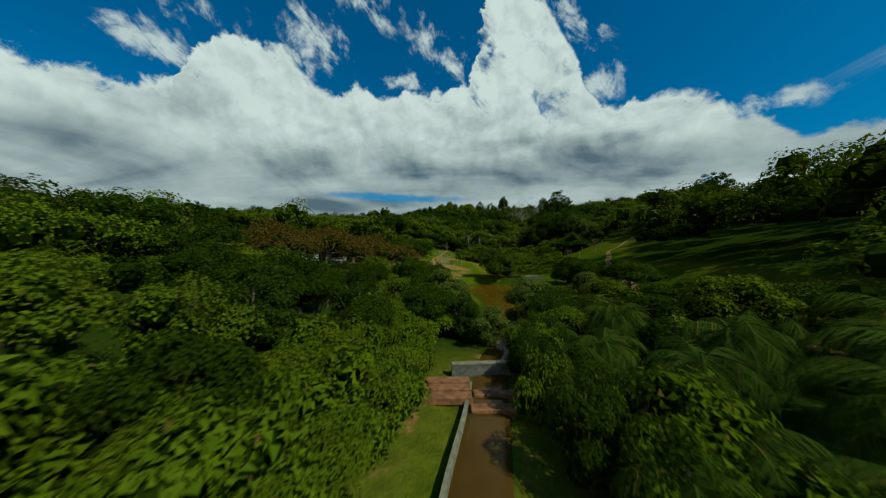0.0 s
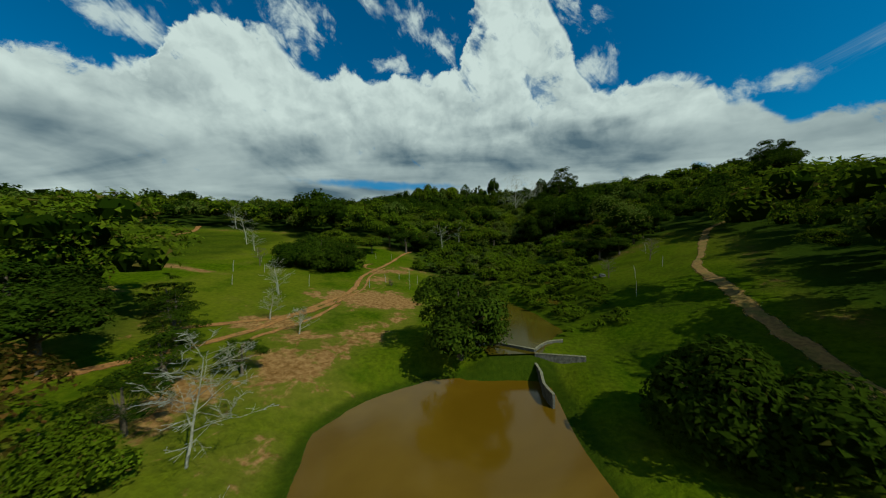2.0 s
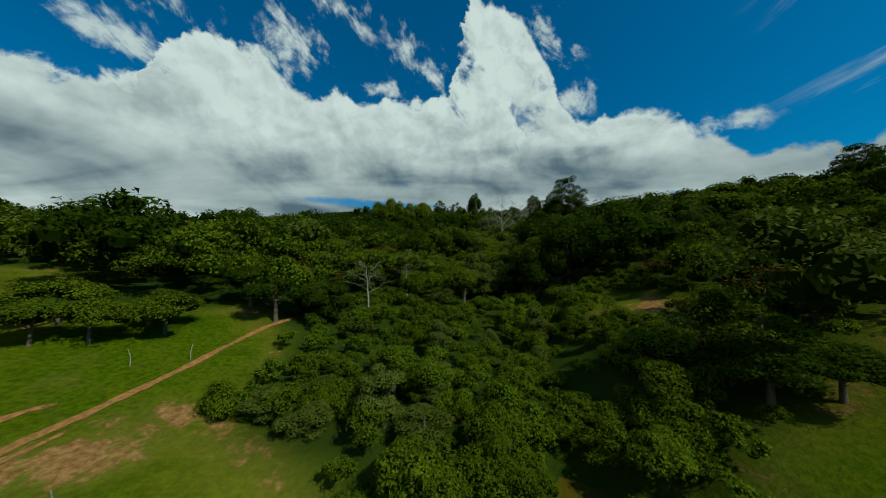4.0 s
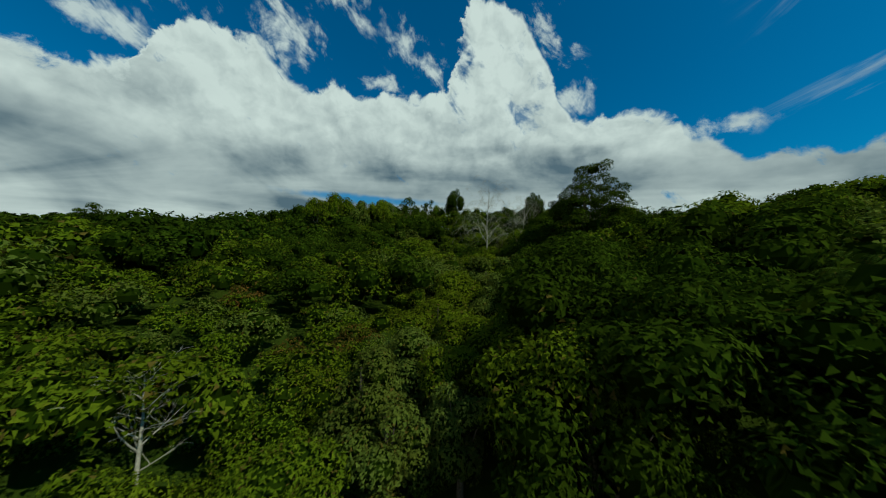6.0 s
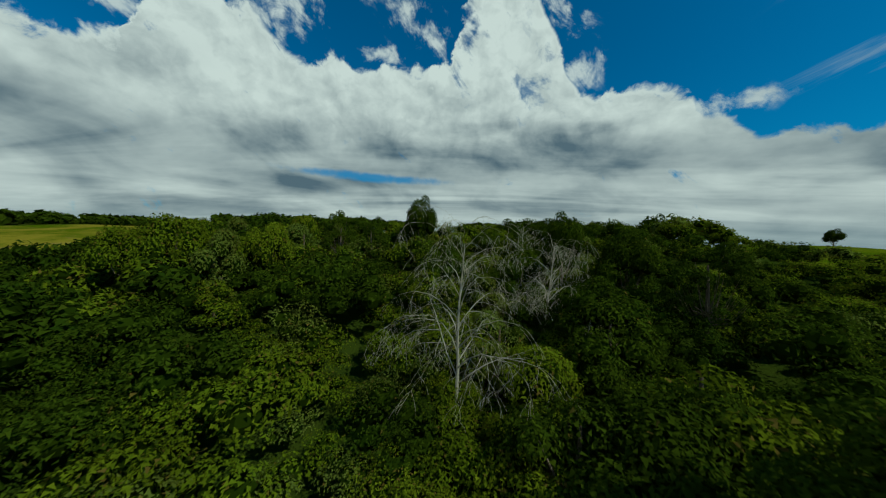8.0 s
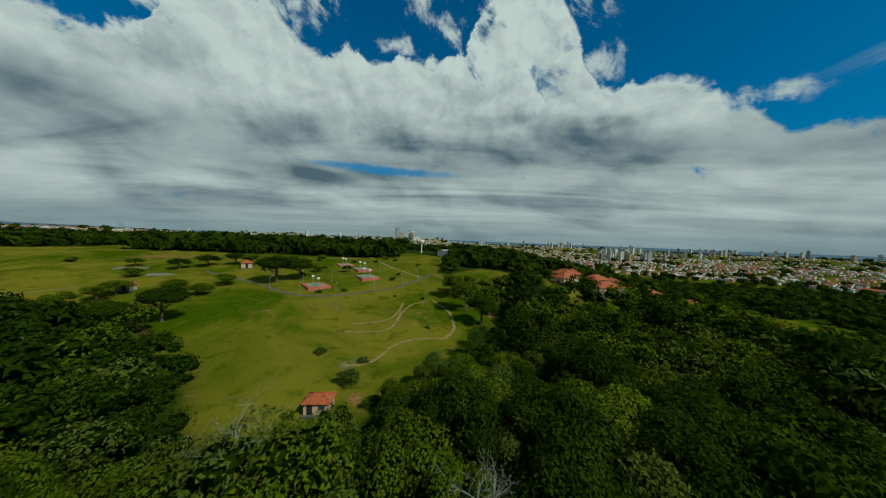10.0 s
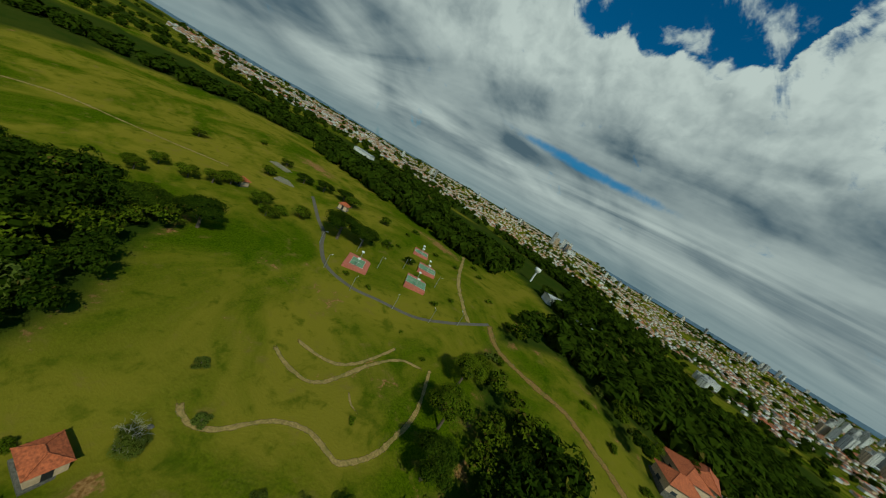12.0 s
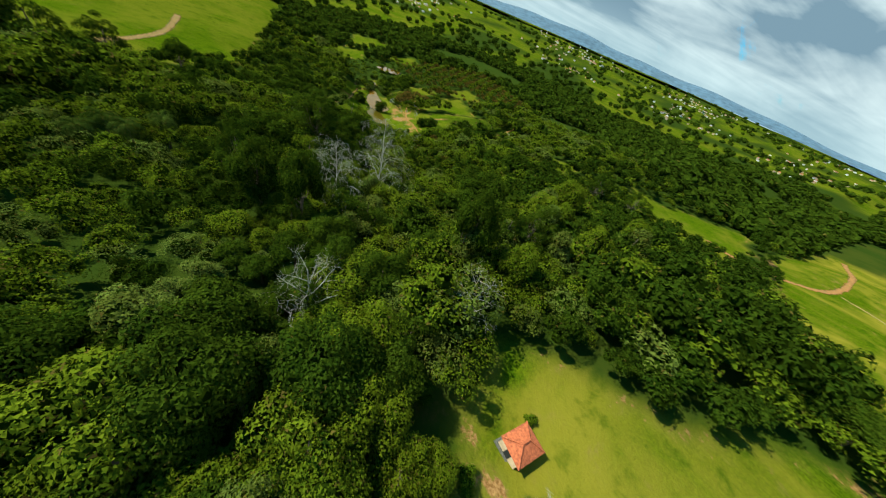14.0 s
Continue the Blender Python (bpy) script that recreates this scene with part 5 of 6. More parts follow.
PALMS = [palm_meshes(1, 2.4, 22, 2.6), palm_meshes(2, 5.5, 24, 3.0)]
PALM_SPOTS = [(3.3, 4.2, 0, 0.5), (3.1, 7.0, 0, 0.5), (3.4, 9.0, 0, 0.55), (4.0, 11.4, 0, 0.55), (5.6, 3.2, 0, 0.6), (4.6, 5.0, 0, 0.55), (6.2, 7.2, 0, 0.7), (7.8, 4.6, 0, 0.8), (5.0, 9.4, 0, 0.62), (8.6, 9.0, 0, 0.8), (10.5, 6.5, 0, 0.9), (11.5, 11, 0, 0.8), (7.2, 12.6, 0, 0.75), (13.5, 8.5, 0, 1.0), (9.2, 15.5, 0, 0.7),
              (60, 126, 1, 1.3), (64, 129, 1, 1.2), (57, 130, 1, 1.2), (68, 124, 1, 1.3), (99, 176, 1, 1.2), (96, 178, 1, 1.2), (102, 180, 1, 1.1), (92, 172, 1, 1.2), (80, 159, 1, 1.3), (76, 158, 1, 1.2),
              (69.5, 250.5, 1, 0.9), (75.2, 261.5, 1, 0.9), (76.5, 266, 1, 0.8)]
for x, y, k, s in PALM_SPOTS:
    plant(PALMS[k], x, y, s, (x * 53 + y * 17) % 360, "feathery green palm with drooping fronds", "palms", "palm", 0.1, 1.0, "palm")


for i in range(14):
    x, y = 2.45 + 0.5 * (i % 3), 3.4 + 0.75 * i
    lone("dark" if i % 2 else "bush", x + 0.14 * max(0, y - 9) + 0.25, y, 2.0 + 0.22 * (i % 4), "dark shrub overhanging the canal", 1.7, k=i, name="shrub", category="shrub", group="shrubs along the canal")


def boxes_mesh(name, *rows):
    return bm_mesh(name, boxes(*rows, bevel=0.02), BRICK)


# ---- dam and walls ----
def wall_run(name, pts, base_z, top_z, thick, mat, label, cap=0.05):
    """A wall along plan points with a slightly wider, paler cap."""
    line = curve_points([(x, y, 0) for x, y in pts], 0.6) if len(pts) > 2 else [Vector((*p, 0)) for p in pts]
    base = new(name)
    soup, top = Soup(), Soup()
    for s, w, z0, z1 in ((soup, thick, base_z, top_z), (top, thick + 0.03, top_z, top_z + cap)):
        V, Q = [], []
        for i, p in enumerate(line):
            d = (line[min(i + 1, len(line) - 1)] - line[max(i - 1, 0)]).normalized()
            n = Vector((-d.y, d.x, 0)) * w / 2
            V += [p + n + Vector((0, 0, z0)), p + n + Vector((0, 0, z1)), p - n + Vector((0, 0, z1)), p - n + Vector((0, 0, z0))]
        for i in range(len(line) - 1):
            for k in range(4):
                a, b = i * 4 + k, i * 4 + (k + 1) % 4
                Q.append((a, b, b + 4, a + 4))
        e = (len(line) - 1) * 4
        Q += [(3, 2, 1, 0), (e, e + 1, e + 2, e + 3)]
        s.add([tuple(v) for v in V], Q)
    part("wall_body", soup.mesh("wall_body", mat), mat, base)
    part("coping", top.mesh("coping", PALE_CONC), PALE_CONC, base, "pale worn concrete coping")
    return tagged(base, label, "wall")


PALE_CONC = plain("pale_worn_concrete", (0.19, 0.165, 0.105), 0.85, 6.0, 0.35, 0.01)
wall_run("dam_wall", [(12.4, 60.0), (13.6, 59.5), (15.7, 57.9)], -1.9, 0.72, 0.15, CONCRETE, "low stained concrete dam between two ponds")
wall_run("retaining_wall", [(15.7, 57.9), (16.4, 58.8), (17.4, 59.7), (18.7, 60.0)], -1.0, 0.72, 0.10, CONCRETE, "curved concrete wing wall of the dam")
wall_run("retaining_wall", [(15.6, 57.6), (18.9, 56.6)], -1.4, 0.55, 0.10, CONCRETE, "straight stained concrete wing wall of the dam")
wall_run("retaining_wall", [(15.5, 57.5), (15.35, 55.6), (14.95, 54.0), (15.0, 52.6)], -1.9, 0.0, 0.14, CONCRETE, "curved concrete bank edging of the pond")
wall_run("canal_wall", [(-0.35, 2.5), (-0.1, 5), (0.5, 8), (0.8, 9.8)], -1.6, -0.36, 0.07, PALE_CONC, "low pale canal edging beside a grass strip")


# ---- the hut on the lawn ----
def hip_roof(w, d, rise, ridge, over, z):
    """Rows of clay tiles are carried by stepped courses on a hipped roof."""
    bm = bmesh.new()
    hw, hd, r = w / 2 + over, d / 2 + over, ridge / 2
    rows = 9
    for k in range(rows):
        a, b = k / rows, (k + 1) / rows
        lift = 0.03

        def ring(t, up):
            x, y = hw + (r - hw) * t, hd * (1 - t)
            return [Vector((sx * x, sy * y, z + rise * t + up)) for sx, sy in ((-1, -1), (1, -1), (1, 1), (-1, 1))]
        lo, hi = ring(a, lift), ring(b, 0.0)
        below = ring(a, 0.0)
        L, H, B = [[bm.verts.new(v) for v in q] for q in (lo, hi, below)]
        for i in range(4):
            j = (i + 1) % 4
            bm.faces.new((L[i], L[j], H[j], H[i]))
            bm.faces.new((B[i], B[j], L[j], L[i]))
    bmesh.ops.remove_doubles(bm, verts=bm.verts, dist=0.001)
    return bm


def ridge_caps(w, d, rise, ridge, over, z):
    s = Soup()
    hw, hd, r = w / 2 + over, d / 2 + over, ridge / 2
    s.add(*tube([(-r, 0, z + rise + 0.03), (r, 0, z + rise + 0.03)], [0.09, 0.09], 6))
    for sx in (-1, 1):
        for sy in (-1, 1):
            s.add(*tube([(sx * hw, sy * hd, z + 0.05), (sx * r, 0, z + rise + 0.03)], [0.08, 0.08], 6))
    return s.mesh("ridge_cap", TILE_RED, True)


def house(name, x, y, w, d, wall_h, rise, turn, wall_mat, label, openings=(), over=0.35, sink=0.3, thick=0.18):
    base = new(name)
    base.matrix_world = pose(x, y, ground(x, y), 0, 0, turn)
    part("floor_slab", boxes((0, 0, -0.05, w + 0.6, d + 0.6, 0.25 + sink)), CONCRETE, base)
    for sx, sy, lx, ly in ((0, -1, w, thick), (0, 1, w, thick), (-1, 0, thick, d - 2 * thick), (1, 0, thick, d - 2 * thick)):
        part("wall", boxes((sx * (w - thick) / 2, sy * (d - thick) / 2, wall_h / 2, lx, ly, wall_h)), wall_mat, base)
    for side, u, z0, ow, oh, nm in openings:
        sx, sy = {"s": (0, -1), "n": (0, 1), "e": (1, 0), "w": (-1, 0)}[side]
        cx, cy = (u, sy * (d / 2 + 0.006)) if sx == 0 else (sx * (w / 2 + 0.006), u)
        dims = (ow, 0.05, oh) if sx == 0 else (0.05, ow, oh)
        p = part(nm, boxes((cx, cy, z0 + oh / 2, *dims)), DARK if nm == "door" else GLASS_FAR, base)
        fr = [(cx, cy, z0 + oh, dims[0] + 0.12, dims[1] + 0.03, 0.08)]
        part("lintel", boxes(*fr), CONCRETE, p)
    part("roof", hip_roof(w, d, rise, max(0.2, (w - d) * 0.9 + 0.4), over, wall_h), TILE_RED, base, "hipped clay tile roof")
    part("ridge_cap", ridge_caps(w, d, rise, max(0.2, (w - d) * 0.9 + 0.4), over, wall_h), TILE_RED, base)
    return tagged(base, label, "house")


house("hut", 51.0, 248.5, 3.4, 2.7, 1.8, 0.85, 3, PLASTER, "small hut with a hipped orange clay tile roof on the lawn",
      (("s", -0.9, 0.1, 0.75, 1.6, "door"), ("s", 0.7, 0.9, 0.8, 0.6, "window"), ("n", 0.0, 0.9, 1.2, 0.6, "window"), ("e", 0.0, 0.1, 0.75, 1.6, "door")), 0.28)
ribbon("canal_water", [(0.25, 2.5), (0.5, 5), (1.1, 8), (1.45, 10), (2.4, 13.5), (4.4, 17.5)], 0.85, CANAL, "narrow canal of dark muddy water", 0.0, 0.06, "canal")
for i in range(3):
    ob = new("brick_step", boxes_mesh("brick_step", (0.0, 8.75 + 0.44 * i, -0.36 + 0.05 * i, 1.5, 0.42, 0.22)))
    tagged(ob, "worn red brick step at the end of the grass strip", "step", "brick steps by the canal")
for y, w in ((8.3, 1.25), (9.2, 1.35)):
    ob = new("brick_weir", boxes_mesh("brick_weir", (0.62 + w / 2 + 0.18 * (y - 8), y, -0.55, w, 0.38, 0.34)))
    tagged(ob, "low worn brick weir across the canal", "weir", "brick weirs in the canal")
wall_run("culvert_wall", [(0.2, 10.7), (2.9, 10.9)], -1.2, -0.05, 0.22, CONCRETE, "dark stained wall across the canal's head")
house("cottage", -19.5, 47.5, 6.0, 3.6, 2.0, 1.2, 8, WHITE_WALL, "white cottage with a rusty red tile roof among trees",
      (("s", -1.9, 0.7, 1.1, 0.9, "window"), ("s", 0.1, 0.1, 0.8, 1.8, "door"), ("s", 1.9, 0.7, 1.1, 0.9, "window"), ("e", 0, 0.7, 1.0, 0.9, "window")), 0.6)
for x, y, w, d, t in [(122.7, 328, 8, 6, 20), (126, 336, 9, 7, 110), (137, 324, 12, 8, 15), (141, 338, 10, 7, 30), (132, 342, 9, 6, 75), (181, 334, 15, 11, 160), (160, 331, 10, 7, 20), (152, 344, 9, 7, 50)]:
    house("house", x, y, w, d, 3.4, 2.0, t, PLASTER, "low house with a broad red clay tile roof",
          (("s", -w * 0.25, 0.9, 1.4, 1.2, "window"), ("s", w * 0.25, 0.9, 1.4, 1.2, "window"), ("w", 0, 0.9, 1.4, 1.2, "window"), ("n", 0, 0.1, 1.0, 2.1, "door")), 0.5, 2.5)
for i, (x, y, h) in enumerate([(131, 326, 5), (134, 333, 6), (128, 341, 6), (147, 328, 6), (150, 337, 7), (146, 344, 6), (155, 326, 5), (166, 338, 7), (170, 328, 6), (158, 342, 6), (118, 335, 6), (190, 345, 7), (176, 322, 5)]):
    lone(("dark", "broad", "airy")[i % 3], x, y, h, "leafy garden tree between red-roofed houses", h * 0.95, k=i, group="garden trees")
house("pavilion", -9.5, 329.5, 3.6, 3.0, 2.2, 1.1, 30, PLASTER, "small red-roofed pavilion among the trees", (("s", 0, 0.1, 0.9, 1.9, "door"),), 0.4)
house("pavilion", -24.5, 297.5, 3.0, 2.6, 2.0, 1.0, 10, PLASTER, "small red-roofed pavilion among the trees", (("s", 0, 0.1, 0.9, 1.8, "door"),), 0.4)


# ---- sports courts ----
def court(x, y, turn, length, width, label, green):
    z = max(ground(x + dx, y + dy) for dx in (-4, 0, 4) for dy in (-4, 0, 4)) + 0.05
    base = new("sports_court")
    base.matrix_world = pose(x, y, z, 0, 0, turn)
    part("slab", boxes((0, 0, -0.65, length, width, 1.3), bevel=0.02), COURT_RED, base, "worn red painted slab")
    part("playing_field", boxes((0, 0, 0.004, length * green[0], width * green[1], 0.012)), COURT_GREEN, base, "faded green painted field")
    gl, gw = length * green[0], width * green[1]
    for cx, cy, sx, sy in ((0, gw / 2, gl, 0.06), (0, -gw / 2, gl, 0.06), (gl / 2, 0, 0.06, gw), (-gl / 2, 0, 0.06, gw), (0, 0, 0.06, gw)):
        part("line", boxes((cx, cy, 0.014, sx, sy, 0.008)), LINE_WHITE, base)
    for s in (-1, 1):
        hoop = part("hoop_stand", boxes((s * (gl / 2 + 0.4), 0, 1.3, 0.12, 0.12, 2.6)), METAL, base)
        part("backboard", boxes((s * (gl / 2 + 0.2), 0, 2.6, 0.06, 0.9, 0.55)), LINE_WHITE, hoop, "white backboard")
    return tagged(base, label, "sports court", "sports courts")


court(26.5, 308.9, 127, 9.8, 7.4, "red sports court with a green middle", (0.62, 0.56))
court(41.1, 321.8, 122, 9.6, 6.9, "faded red and green sports court", (0.6, 0.98))
court(36.3, 334.2, 122, 8.6, 6.6, "faded red and green sports court", (0.6, 0.98))
court(25.9, 343.5, 122, 8.2, 6.2, "faded red and green sports court", (0.5, 0.9))
for x, y, w, d, t in [(-50, 325, 10, 5, 15), (-33, 318, 8, 6, 40)]:
    base = new("pad")
    base.matrix_world = pose(x, y, ground(x, y), 0, 0, t)
    part("slab", boxes((0, 0, 0, w, d, 0.5), bevel=0.03), PALE_CONC, base)
    tagged(base, "pale concrete pad in the grass", "paving")


def lamp_post(x, y, h, turn):
    base = new("lamp_post")
    base.matrix_world = pose(x, y, ground(x, y), 0, 0, turn)
    s = Soup()
    s.add(*tube([(0, 0, -0.3), (0, 0, h * 0.6), (0, 0, h)], [0.07, 0.055, 0.04], 8))
    part("pole", s.mesh("pole", METAL, True), METAL, base)
    arm = Soup()
    arm.add(*tube([(0, 0, h - 0.05), (0.35, 0, h + 0.12), (0.8, 0, h + 0.16)], [0.03, 0.025, 0.02], 6))
    part("arm", arm.mesh("arm", METAL, True), METAL, base)
    part("lamp_head", boxes((0.95, 0, h + 0.16, 0.4, 0.16, 0.09), bevel=0.02), LINE_WHITE, base)
    return tagged(base, "pale metal lamp post beside the paved path", "lamp post", "lamp posts")


for x, y, t in [(14, 303.5, 60), (26.5, 296.8, 90), (37, 297.8, 100), (47.5, 304, 130), (56, 310.5, 140), (61, 319, 160), (30, 314.5, 0), (20, 314, 200), (45, 328, 0), (33, 324, 0)]:
    lamp_post(x, y, 4.2, t)


# ---- stakes, rock, fence ----
def stake(x, y, h, lean):
    s = Soup()
    s.add(*tube([(0, 0, -0.25), (0.02, 0, h * 0.5), (lean * h, 0, h)], [0.03, 0.028, 0.022], 5))
    ob = new("stake", s.mesh("stake", PALE_BARK, True))
    ob.matrix_world = pose(x, y, ground(x, y), 0, 0, (x * 71) % 360)
    return tagged(ob, "weathered wooden stake in the grass", "stake", "planting stakes")


STK = random.Random(4)
for x, y in [(-1, 77), (0.5, 81), (2.2, 84), (3.6, 86.5), (-8, 74), (-13, 75), (-16, 78), (-20, 84), (-23, 88), (-10, 70), (-15, 70), (-19, 76), (4.4, 79), (5.2, 83), (-1.5, 100), (-4.5, 98), (33, 72), (38, 74), (29, 66), (43, 84)]:
    stake(x, y, STK.uniform(1.0, 1.7), STK.uniform(-0.15, 0.15))


def boulder(x, y, r, label):
    bm = bmesh.new()
    bmesh.ops.create_icosphere(bm, subdivisions=3, radius=r)
    for v in bm.verts:
        v.co *= 1 + 0.35 * (noise.noise(v.co * 1.6 / r + Vector((x, y, 0))))
        v.co.z *= 0.62
    ob = new("boulder", bm_mesh("boulder", bm, CONCRETE))
    ob.matrix_world = pose(x, y, ground(x, y) + r * 0.2)
    return tagged(ob, label, "rock")


boulder(32.3, 78, 0.5, "dark weathered boulder above the marsh")
boulder(31.4, 78.6, 0.3, "small dark boulder above the marsh")
boulder(52.2, 256, 0.3, "small pale stone on the lawn")


# ---- far woods ----
def lump_at(x, y, s):
    return math.sin(x / s + 1.7 * math.sin(y / s / 1.6)) * math.cos(y / s * 0.9 + 1.3 * math.sin(x / s / 2.1))


def far_woods():
    rnd = np.random.RandomState(12)
    V0, Q0 = leaf_shell(rnd, [(0, 0, 3.2, 3.6, 3.0), (1.8, 0.5, 4.2, 2.4, 2.2), (-1.6, 1.0, 3.8, 2.6, 2.4)], 70, 1.3, 0.4)
    C0, CQ = core_shell([(0, 0, 3.0, 3.4, 2.9), (1.8, 0.5, 4.2, 2.2, 2.0)], 0.9)
    V1, Q1 = leaf_shell(rnd, [(0, 0, 3.2, 3.6, 3.0), (1.8, 0.5, 4.2, 2.4, 2.2)], 14, 2.1, 0.4)
    C1 = np.array([q for q in CQ if len(set(q)) == 4])
    P = [(np.concatenate([v, C0]), q, C1 + len(v)) for v, q in ((V0, Q0), (V1, Q1))]
    VV, QQ, II, n = [], [], [], 0
    spots = []
    for i in range(106):
        for j in range(106):
            x, y = -400 + (i + rnd.uniform(0, 1)) * 8.3, -250 + (j + rnd.uniform(0, 1)) * 8.3
            r = math.hypot(x - 40, y - 180)
            if (-128 < x < 165 and -54 < y < 340) or r > 440 or open_at(x, y) > -1:
                continue
            grove = lump_at(x, y, 47) + 0.5 * lump_at(x + 90, y, 140)
            wood_east = 80 < x < 300 and 335 < y < 470
            if wood_east or grove > (-0.75 if y < 150 else -0.35 if x > 0 else -0.9 if y < 235 else 0.0):
                spots.append((x, y, r, 1.0))
    for i in range(260):
        spots.append((rnd.uniform(-105, 45), rnd.uniform(376, 425), 300.0, 1.35))
    for i in range(6000):
        r, a = math.exp(rnd.uniform(math.log(430), math.log(3300))), rnd.uniform(-math.pi, math.pi)
        x, y = 40 + r * math.sin(a), 180 + r * math.cos(a)
        town = y > 500 and abs(x - 100) < 0.95 * y + 300 and r > 640
        if lump_at(x, y, 47) + 0.5 * lump_at(x + 90, y, 140) > (0.22 if town else -0.5 if r < 800 else -0.15):
            spots.append((x, y, r, 1.0))
    X = np.array(spots)
    Z = height(X[:, 0], X[:, 1])
    for (x, y, r, k), z in zip(X, Z):
        size = rnd.uniform(0.75, 1.35) * (1 + max(0, r - 500) / 1100)
        a = rnd.uniform(0, 6.28)
        c, s = math.cos(a), math.sin(a)
        base, leaves, inner = P[r > 700]
        V = base * size
        VV.append(np.stack([V[:, 0] * c - V[:, 1] * s + x, V[:, 0] * s + V[:, 1] * c + y, V[:, 2] * k * (1 if r < 700 else 0.8) + z - 0.3], 1))
        QQ.append(leaves + n)
        II.append(inner + n)
        n += len(V)
    tagged(new("far_woods", mesh_of("far_woods", np.concatenate(VV), np.concatenate(II), np.concatenate(QQ), (LEAF_DARK,))), "distant dark green woods and hedgerows", "woodland", kind="stuff")


far_woods()


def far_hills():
    """Low ridges beyond the plain, to the south and west, coloured haze blue."""
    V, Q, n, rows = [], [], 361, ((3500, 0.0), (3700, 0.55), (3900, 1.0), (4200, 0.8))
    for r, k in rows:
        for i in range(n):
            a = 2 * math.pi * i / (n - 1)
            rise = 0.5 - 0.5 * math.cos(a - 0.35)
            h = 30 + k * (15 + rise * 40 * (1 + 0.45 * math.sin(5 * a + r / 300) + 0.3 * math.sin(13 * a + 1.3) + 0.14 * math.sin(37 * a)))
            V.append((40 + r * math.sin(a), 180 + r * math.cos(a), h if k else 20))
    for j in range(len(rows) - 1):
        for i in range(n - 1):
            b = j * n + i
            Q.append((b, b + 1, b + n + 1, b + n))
    tagged(new("backdrop_hills", mesh_of("backdrop_hills", V, Q, None, (HILL_HAZE,), None, True)), "low wooded hills on the horizon, haze painted blue", "hills", kind="structure")


# the blue of distance haze is painted into the hills' base colour
HILL_HAZE = plain("haze_tinted_hill", (0.075, 0.125, 0.17), 1.0, 0.02, 0.3, 0.0, big=0.004)
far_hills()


# ---- the town ----
def town_houses():
    """Thousands of small houses far off: walls and pitched roofs."""
    rnd = np.random.RandomState(21)
    V0 = np.array([(-1, -1, -1.5), (1, -1, -1.5), (1, 1, -1.5), (-1, 1, -1.5), (-1, -1, 1), (1, -1, 1), (1, 1, 1), (-1, 1, 1)], float)
    WQ = np.array([(0, 1, 5, 4), (1, 2, 6, 5), (2, 3, 7, 6), (3, 0, 4, 7)])
    RV = np.array([(-1.15, -1.15, 0.98), (1.15, -1.15, 0.98), (1.15, 1.15, 0.98), (-1.15, 1.15, 0.98), (-0.7, 0, 1.6), (0.7, 0, 1.6)], float)
    RQ = np.array([(0, 1, 5, 4), (1, 2, 5, 5), (2, 3, 4, 5), (3, 0, 4, 4)])
    sets = {m.name: ([], [], m) for m in (WHITE_WALL, PLASTER, TILE_RED, TOWN_BROWN, TOWN_GREY)}
    cnt = dict.fromkeys(sets, 0)

    def put(m, v, q):
        sets[m.name][0].append(v)
        sets[m.name][1].append(q + cnt[m.name])
        cnt[m.name] += len(v)
    spots = []
    for i in range(13000):
        r, a = math.exp(rnd.uniform(math.log(480), math.log(3300))), rnd.uniform(-1.25, 1.2)
        spots.append((60 + r * math.sin(a), 190 + r * math.cos(a), r))
    for i in range(500):
        r, a = rnd.uniform(700, 3000), rnd.choice([-2.0, -2.3, -1.7, -2.8]) + rnd.normal() * 0.06
        spots.append((60 + r * math.sin(a), 190 + r * math.cos(a), r))
    S = np.array(spots)
    Z = height(S[:, 0], S[:, 1])
    k = lumps(S[:, 0], S[:, 1], 47) + 0.5 * lumps(S[:, 0] + 90, S[:, 1], 140)
    for (x, y, r), z, w in zip(S, Z, k):
        behind = y < 190
        if not behind and (r < 620 - 0.2 * min(400, max(0, x - 100)) or w > 0.7) or (x < 120 and y < 500 and not behind):
            continue
        g = 1 + max(0, r - 900) / 2200
        sx, sy, sz = rnd.uniform(1.5, 3.0) * g, rnd.uniform(1.5, 2.7) * g, rnd.uniform(1.0, 1.8) * g
        if rnd.rand() < 0.05:
            sx, sy = sx * 2.6, sy * 1.8
        a = rnd.choice([0.3, 0.3 + math.pi / 2]) + rnd.normal() * 0.12
        c, s = math.cos(a), math.sin(a)

        def at(v):
            v = v * np.array([sx, sy, sz])
            return np.stack([v[:, 0] * c - v[:, 1] * s + x, v[:, 0] * s + v[:, 1] * c + y, v[:, 2] + z + sz * 0.8], 1)
        put(WHITE_WALL if rnd.rand() < 0.45 else PLASTER, at(V0), WQ)
        u = rnd.rand()
        put(TILE_RED if u < 0.28 else TOWN_BROWN if u < 0.68 else TOWN_GREY if u < 0.88 else WHITE_WALL, at(RV), RQ)
    for v, q, m in sets.values():
        if v:
            q = np.concatenate(q)
            four = q[:, 2] != q[:, 3]
            me = mesh_of("town_houses", np.concatenate(v), q[four], q[~four][:, :3] if (~four).any() else None, (m,))
            tagged(new("town_houses", me), "crowded low houses of a distant town", "houses", kind="stuff")


TOWN_BROWN = plain("weathered_brown_roof", (0.24, 0.12, 0.075), 0.85, 0.5, 0.3, 0.02, big=0.05)
TOWN_GREY = plain("grey_sheet_roof", (0.33, 0.32, 0.30), 0.7, 0.5, 0.25, 0.02, big=0.05)
town_houses()


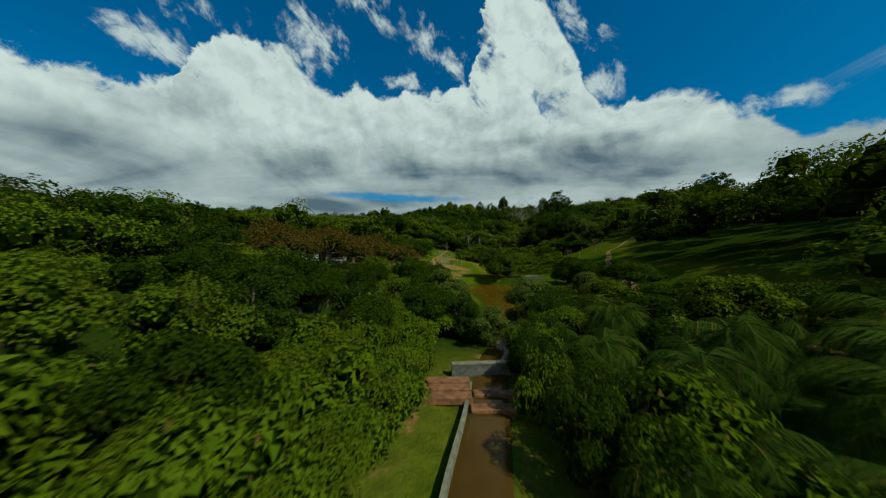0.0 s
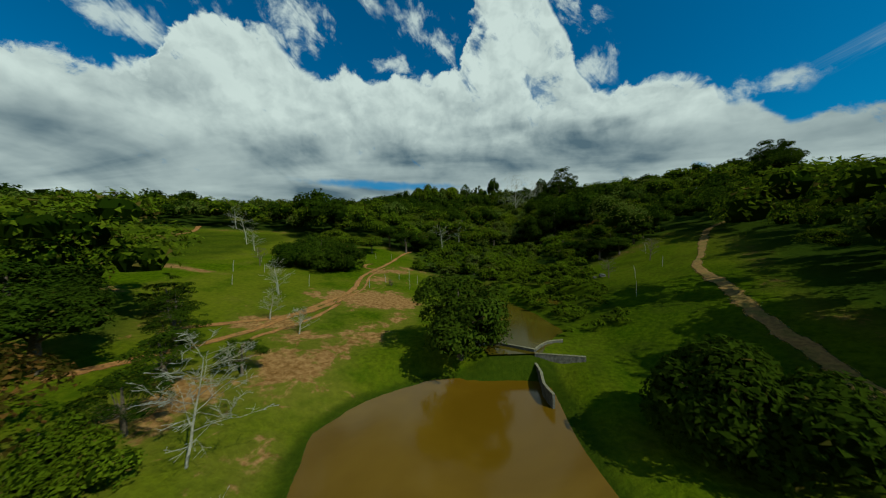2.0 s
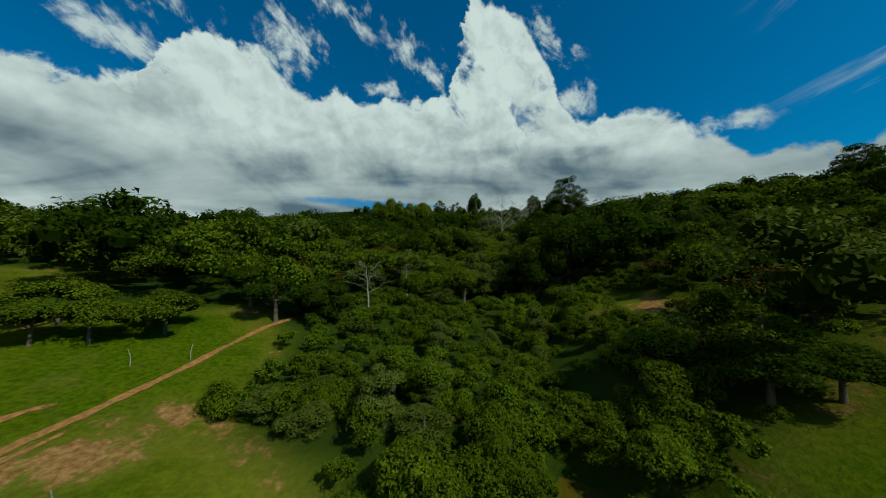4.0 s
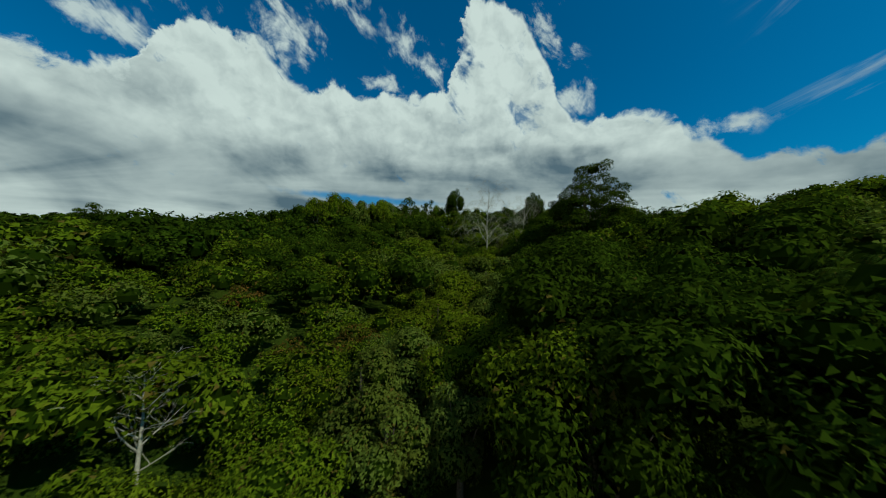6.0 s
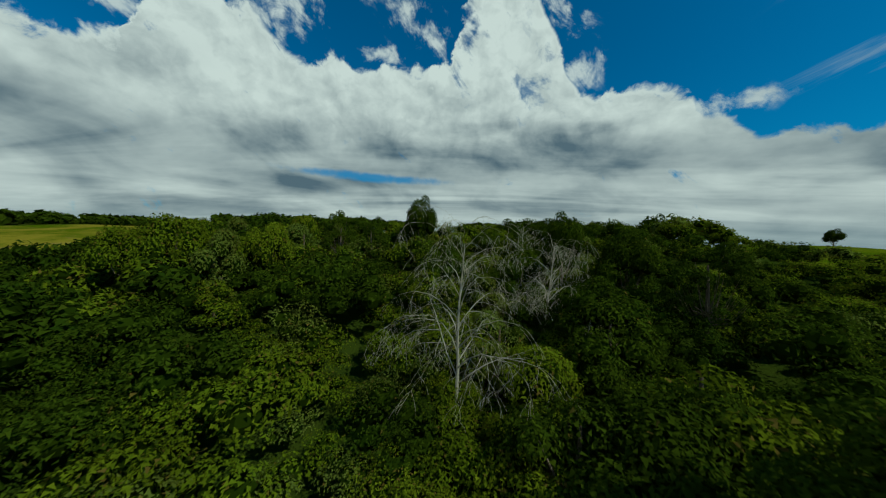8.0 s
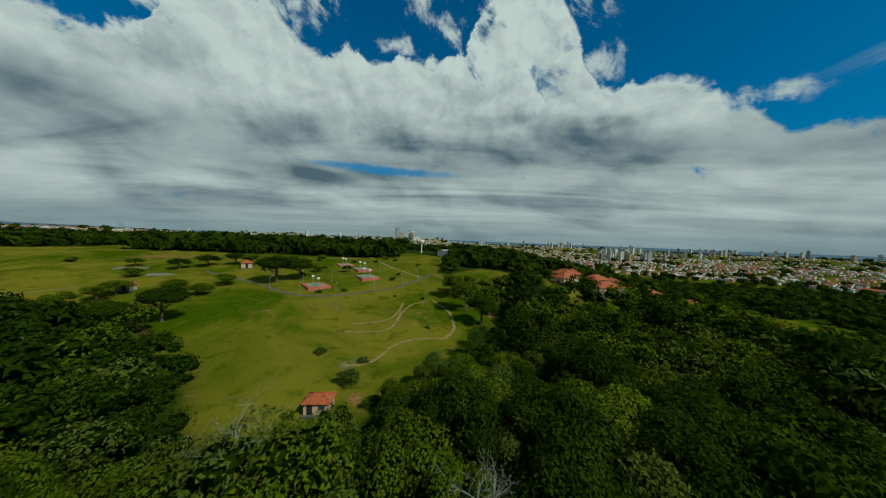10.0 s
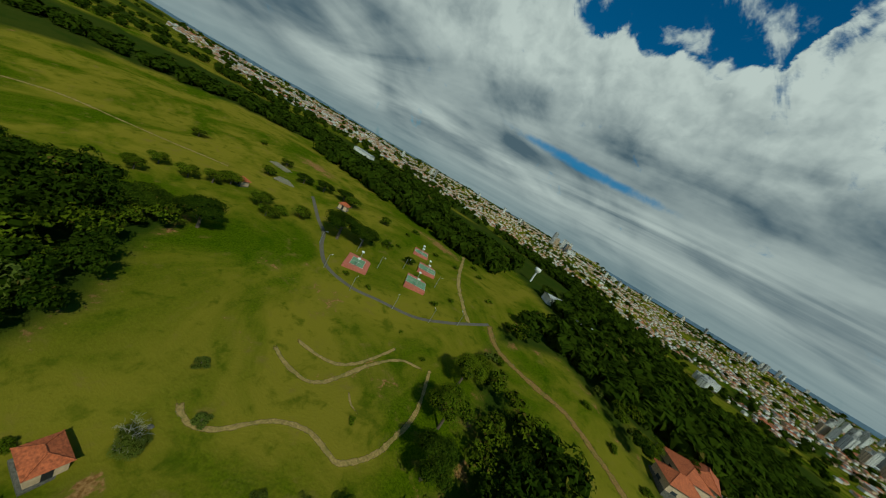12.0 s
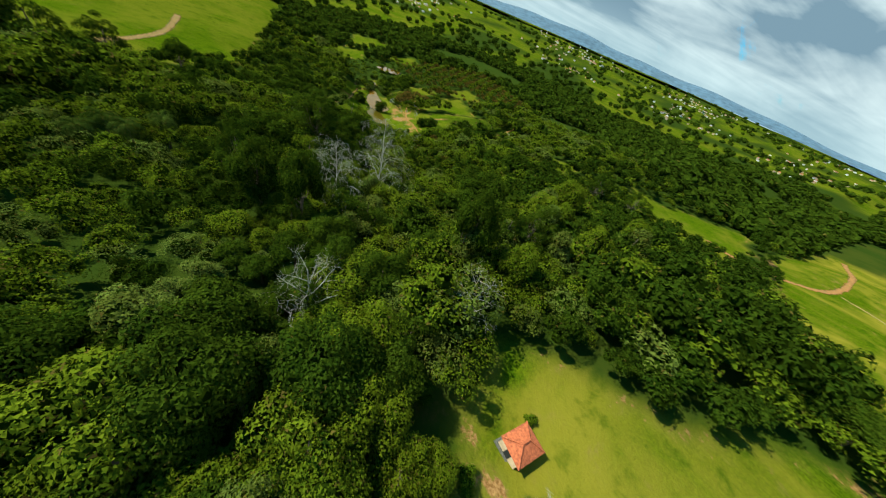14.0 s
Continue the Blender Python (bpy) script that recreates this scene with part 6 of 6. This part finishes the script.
def tower_kind(w, d, floors, mat, label):
    base = new("apartment_tower")
    h = floors * 3.0
    part("wall", boxes((0, 0, h / 2 - 4, w, d, h + 8)), mat, base)
    part("roof", boxes((0, 0, h + 0.25, w + 0.5, d + 0.5, 0.5), (0, 0, h + 1.8, w * 0.35, d * 0.4, 3.0)), TOWN_GREY, base)
    wins = []
    for f in range(floors):
        for sx, sy, n, span in ((0, -1, max(2, int(w / 4)), w), (0, 1, max(2, int(w / 4)), w), (-1, 0, max(2, int(d / 4)), d), (1, 0, max(2, int(d / 4)), d)):
            for i in range(n):
                u = (i + 0.5) / n * span - span / 2
                if sx == 0:
                    wins.append((u, sy * (d / 2 + 0.02), f * 3 + 1.6, span / n * 0.5, 0.1, 1.4))
                else:
                    wins.append((sx * (w / 2 + 0.02), u, f * 3 + 1.6, 0.1, span / n * 0.5, 1.4))
    s = Soup()
    cube = np.array([(x, y, z) for x in (-.5, .5) for y in (-.5, .5) for z in (-.5, .5)])
    cq = np.array([(0, 1, 3, 2), (4, 6, 7, 5), (0, 4, 5, 1), (2, 3, 7, 6), (0, 2, 6, 4), (1, 5, 7, 3)])
    for x, y, z, a, b, c in wins:
        s.add(cube * np.array([a, b, c]) + np.array([x, y, z]), cq)
    tagged(part("window_band", s.mesh("window_band", GLASS_FAR), GLASS_FAR, base), kind="stuff")
    return tagged(base, label, "apartment tower", "towers of the town")


TOWERS = [tower_kind(14, 12, 13, WHITE_WALL, "white high-rise apartment block in the distant town"), tower_kind(17, 12, 10, PLASTER, "cream apartment block in the distant town"),
          tower_kind(13, 13, 16, TOWN_GREY, "grey high-rise tower in the distant town"), tower_kind(34, 12, 5, WHITE_WALL, "long low white apartment block in the distant town")]
TW = random.Random(9)
PLACES = []
for cx, cy, n, spread in [(-35, 1400, 8, 45), (275, 740, 3, 20), (560, 960, 8, 55), (800, 1300, 12, 110), (1150, 1700, 16, 190), (1480, 1850, 16, 220), (260, 2500, 7, 130), (-500, 2100, 6, 200), (-900, 1700, 4, 160), (1900, 1700, 14, 260), (680, 2900, 8, 220), (1080, 2300, 8, 130)]:
    for i in range(n):
        PLACES.append((cx + TW.uniform(-1, 1) * spread, cy + TW.uniform(-1, 1) * spread))
for i, (x, y) in enumerate(PLACES):
    k = 3 if (cx := abs(x - 275)) < 30 and y < 850 else TW.choice([0, 0, 1, 0, 2])
    m = pose(x, y, ground(x, y), 0, 0, TW.uniform(0, 90)) @ Matrix.Scale(0.72 if y < 1350 else 0.95, 4)
    if i < 4:
        TOWERS[i].matrix_world = m
    else:
        copy_thing(TOWERS[k], m)


def water_tower(x, y):
    base = new("water_tower")
    base.matrix_world = pose(x, y, ground(x, y)) @ Matrix.Diagonal((0.6, 0.6, 0.6, 1))
    s, t = Soup(), Soup()
    s.add(*tube([(0, 0, -1), (0, 0, 9), (0, 0, 11)], [1.0, 0.8, 1.0], 12))
    t.add(*tube([(0, 0, 10.8), (0, 0, 13), (0, 0, 16), (0, 0, 16.6)], [1.0, 3.2, 3.2, 0.4], 14))
    part("shaft", s.mesh("shaft", WHITE_WALL, True), WHITE_WALL, base)
    part("tank", t.mesh("tank", WHITE_WALL, True), WHITE_WALL, base)
    return tagged(base, "white mushroom-shaped water tower near the town", "water tower")


water_tower(58, 425)


def long_shed(x, y, w, d, h, turn, label):
    base = new("warehouse")
    base.matrix_world = pose(x, y, ground(x, y), 0, 0, turn)
    part("wall", boxes((0, 0, h / 2 - 1, w, d, h + 2)), WHITE_WALL, base)
    bm = bmesh.new()
    a = [bm.verts.new(v) for v in ((-w / 2 - 0.5, -d / 2 - 0.5, h), (w / 2 + 0.5, -d / 2 - 0.5, h), (w / 2 + 0.5, d / 2 + 0.5, h), (-w / 2 - 0.5, d / 2 + 0.5, h), (-w / 2 - 0.5, 0, h + d * 0.12), (w / 2 + 0.5, 0, h + d * 0.12))]
    for f in ((0, 1, 5, 4), (2, 3, 4, 5), (0, 4, 3), (1, 2, 5), (3, 2, 1, 0)):
        bm.faces.new([a[i] for i in f])
    part("roof", bm, TOWN_GREY, base)
    return tagged(base, label, "warehouse")


long_shed(-205, 515, 26, 10, 4, 12, "long white warehouse beyond the wood")
long_shed(78, 408, 16, 7, 3.5, 40, "long low grey-roofed building among trees")
long_shed(95, 393, 12, 6, 3.5, 40, "long low grey-roofed building among trees")
long_shed(90, 420, 14, 7, 3.5, 35, "long low grey-roofed building among trees")
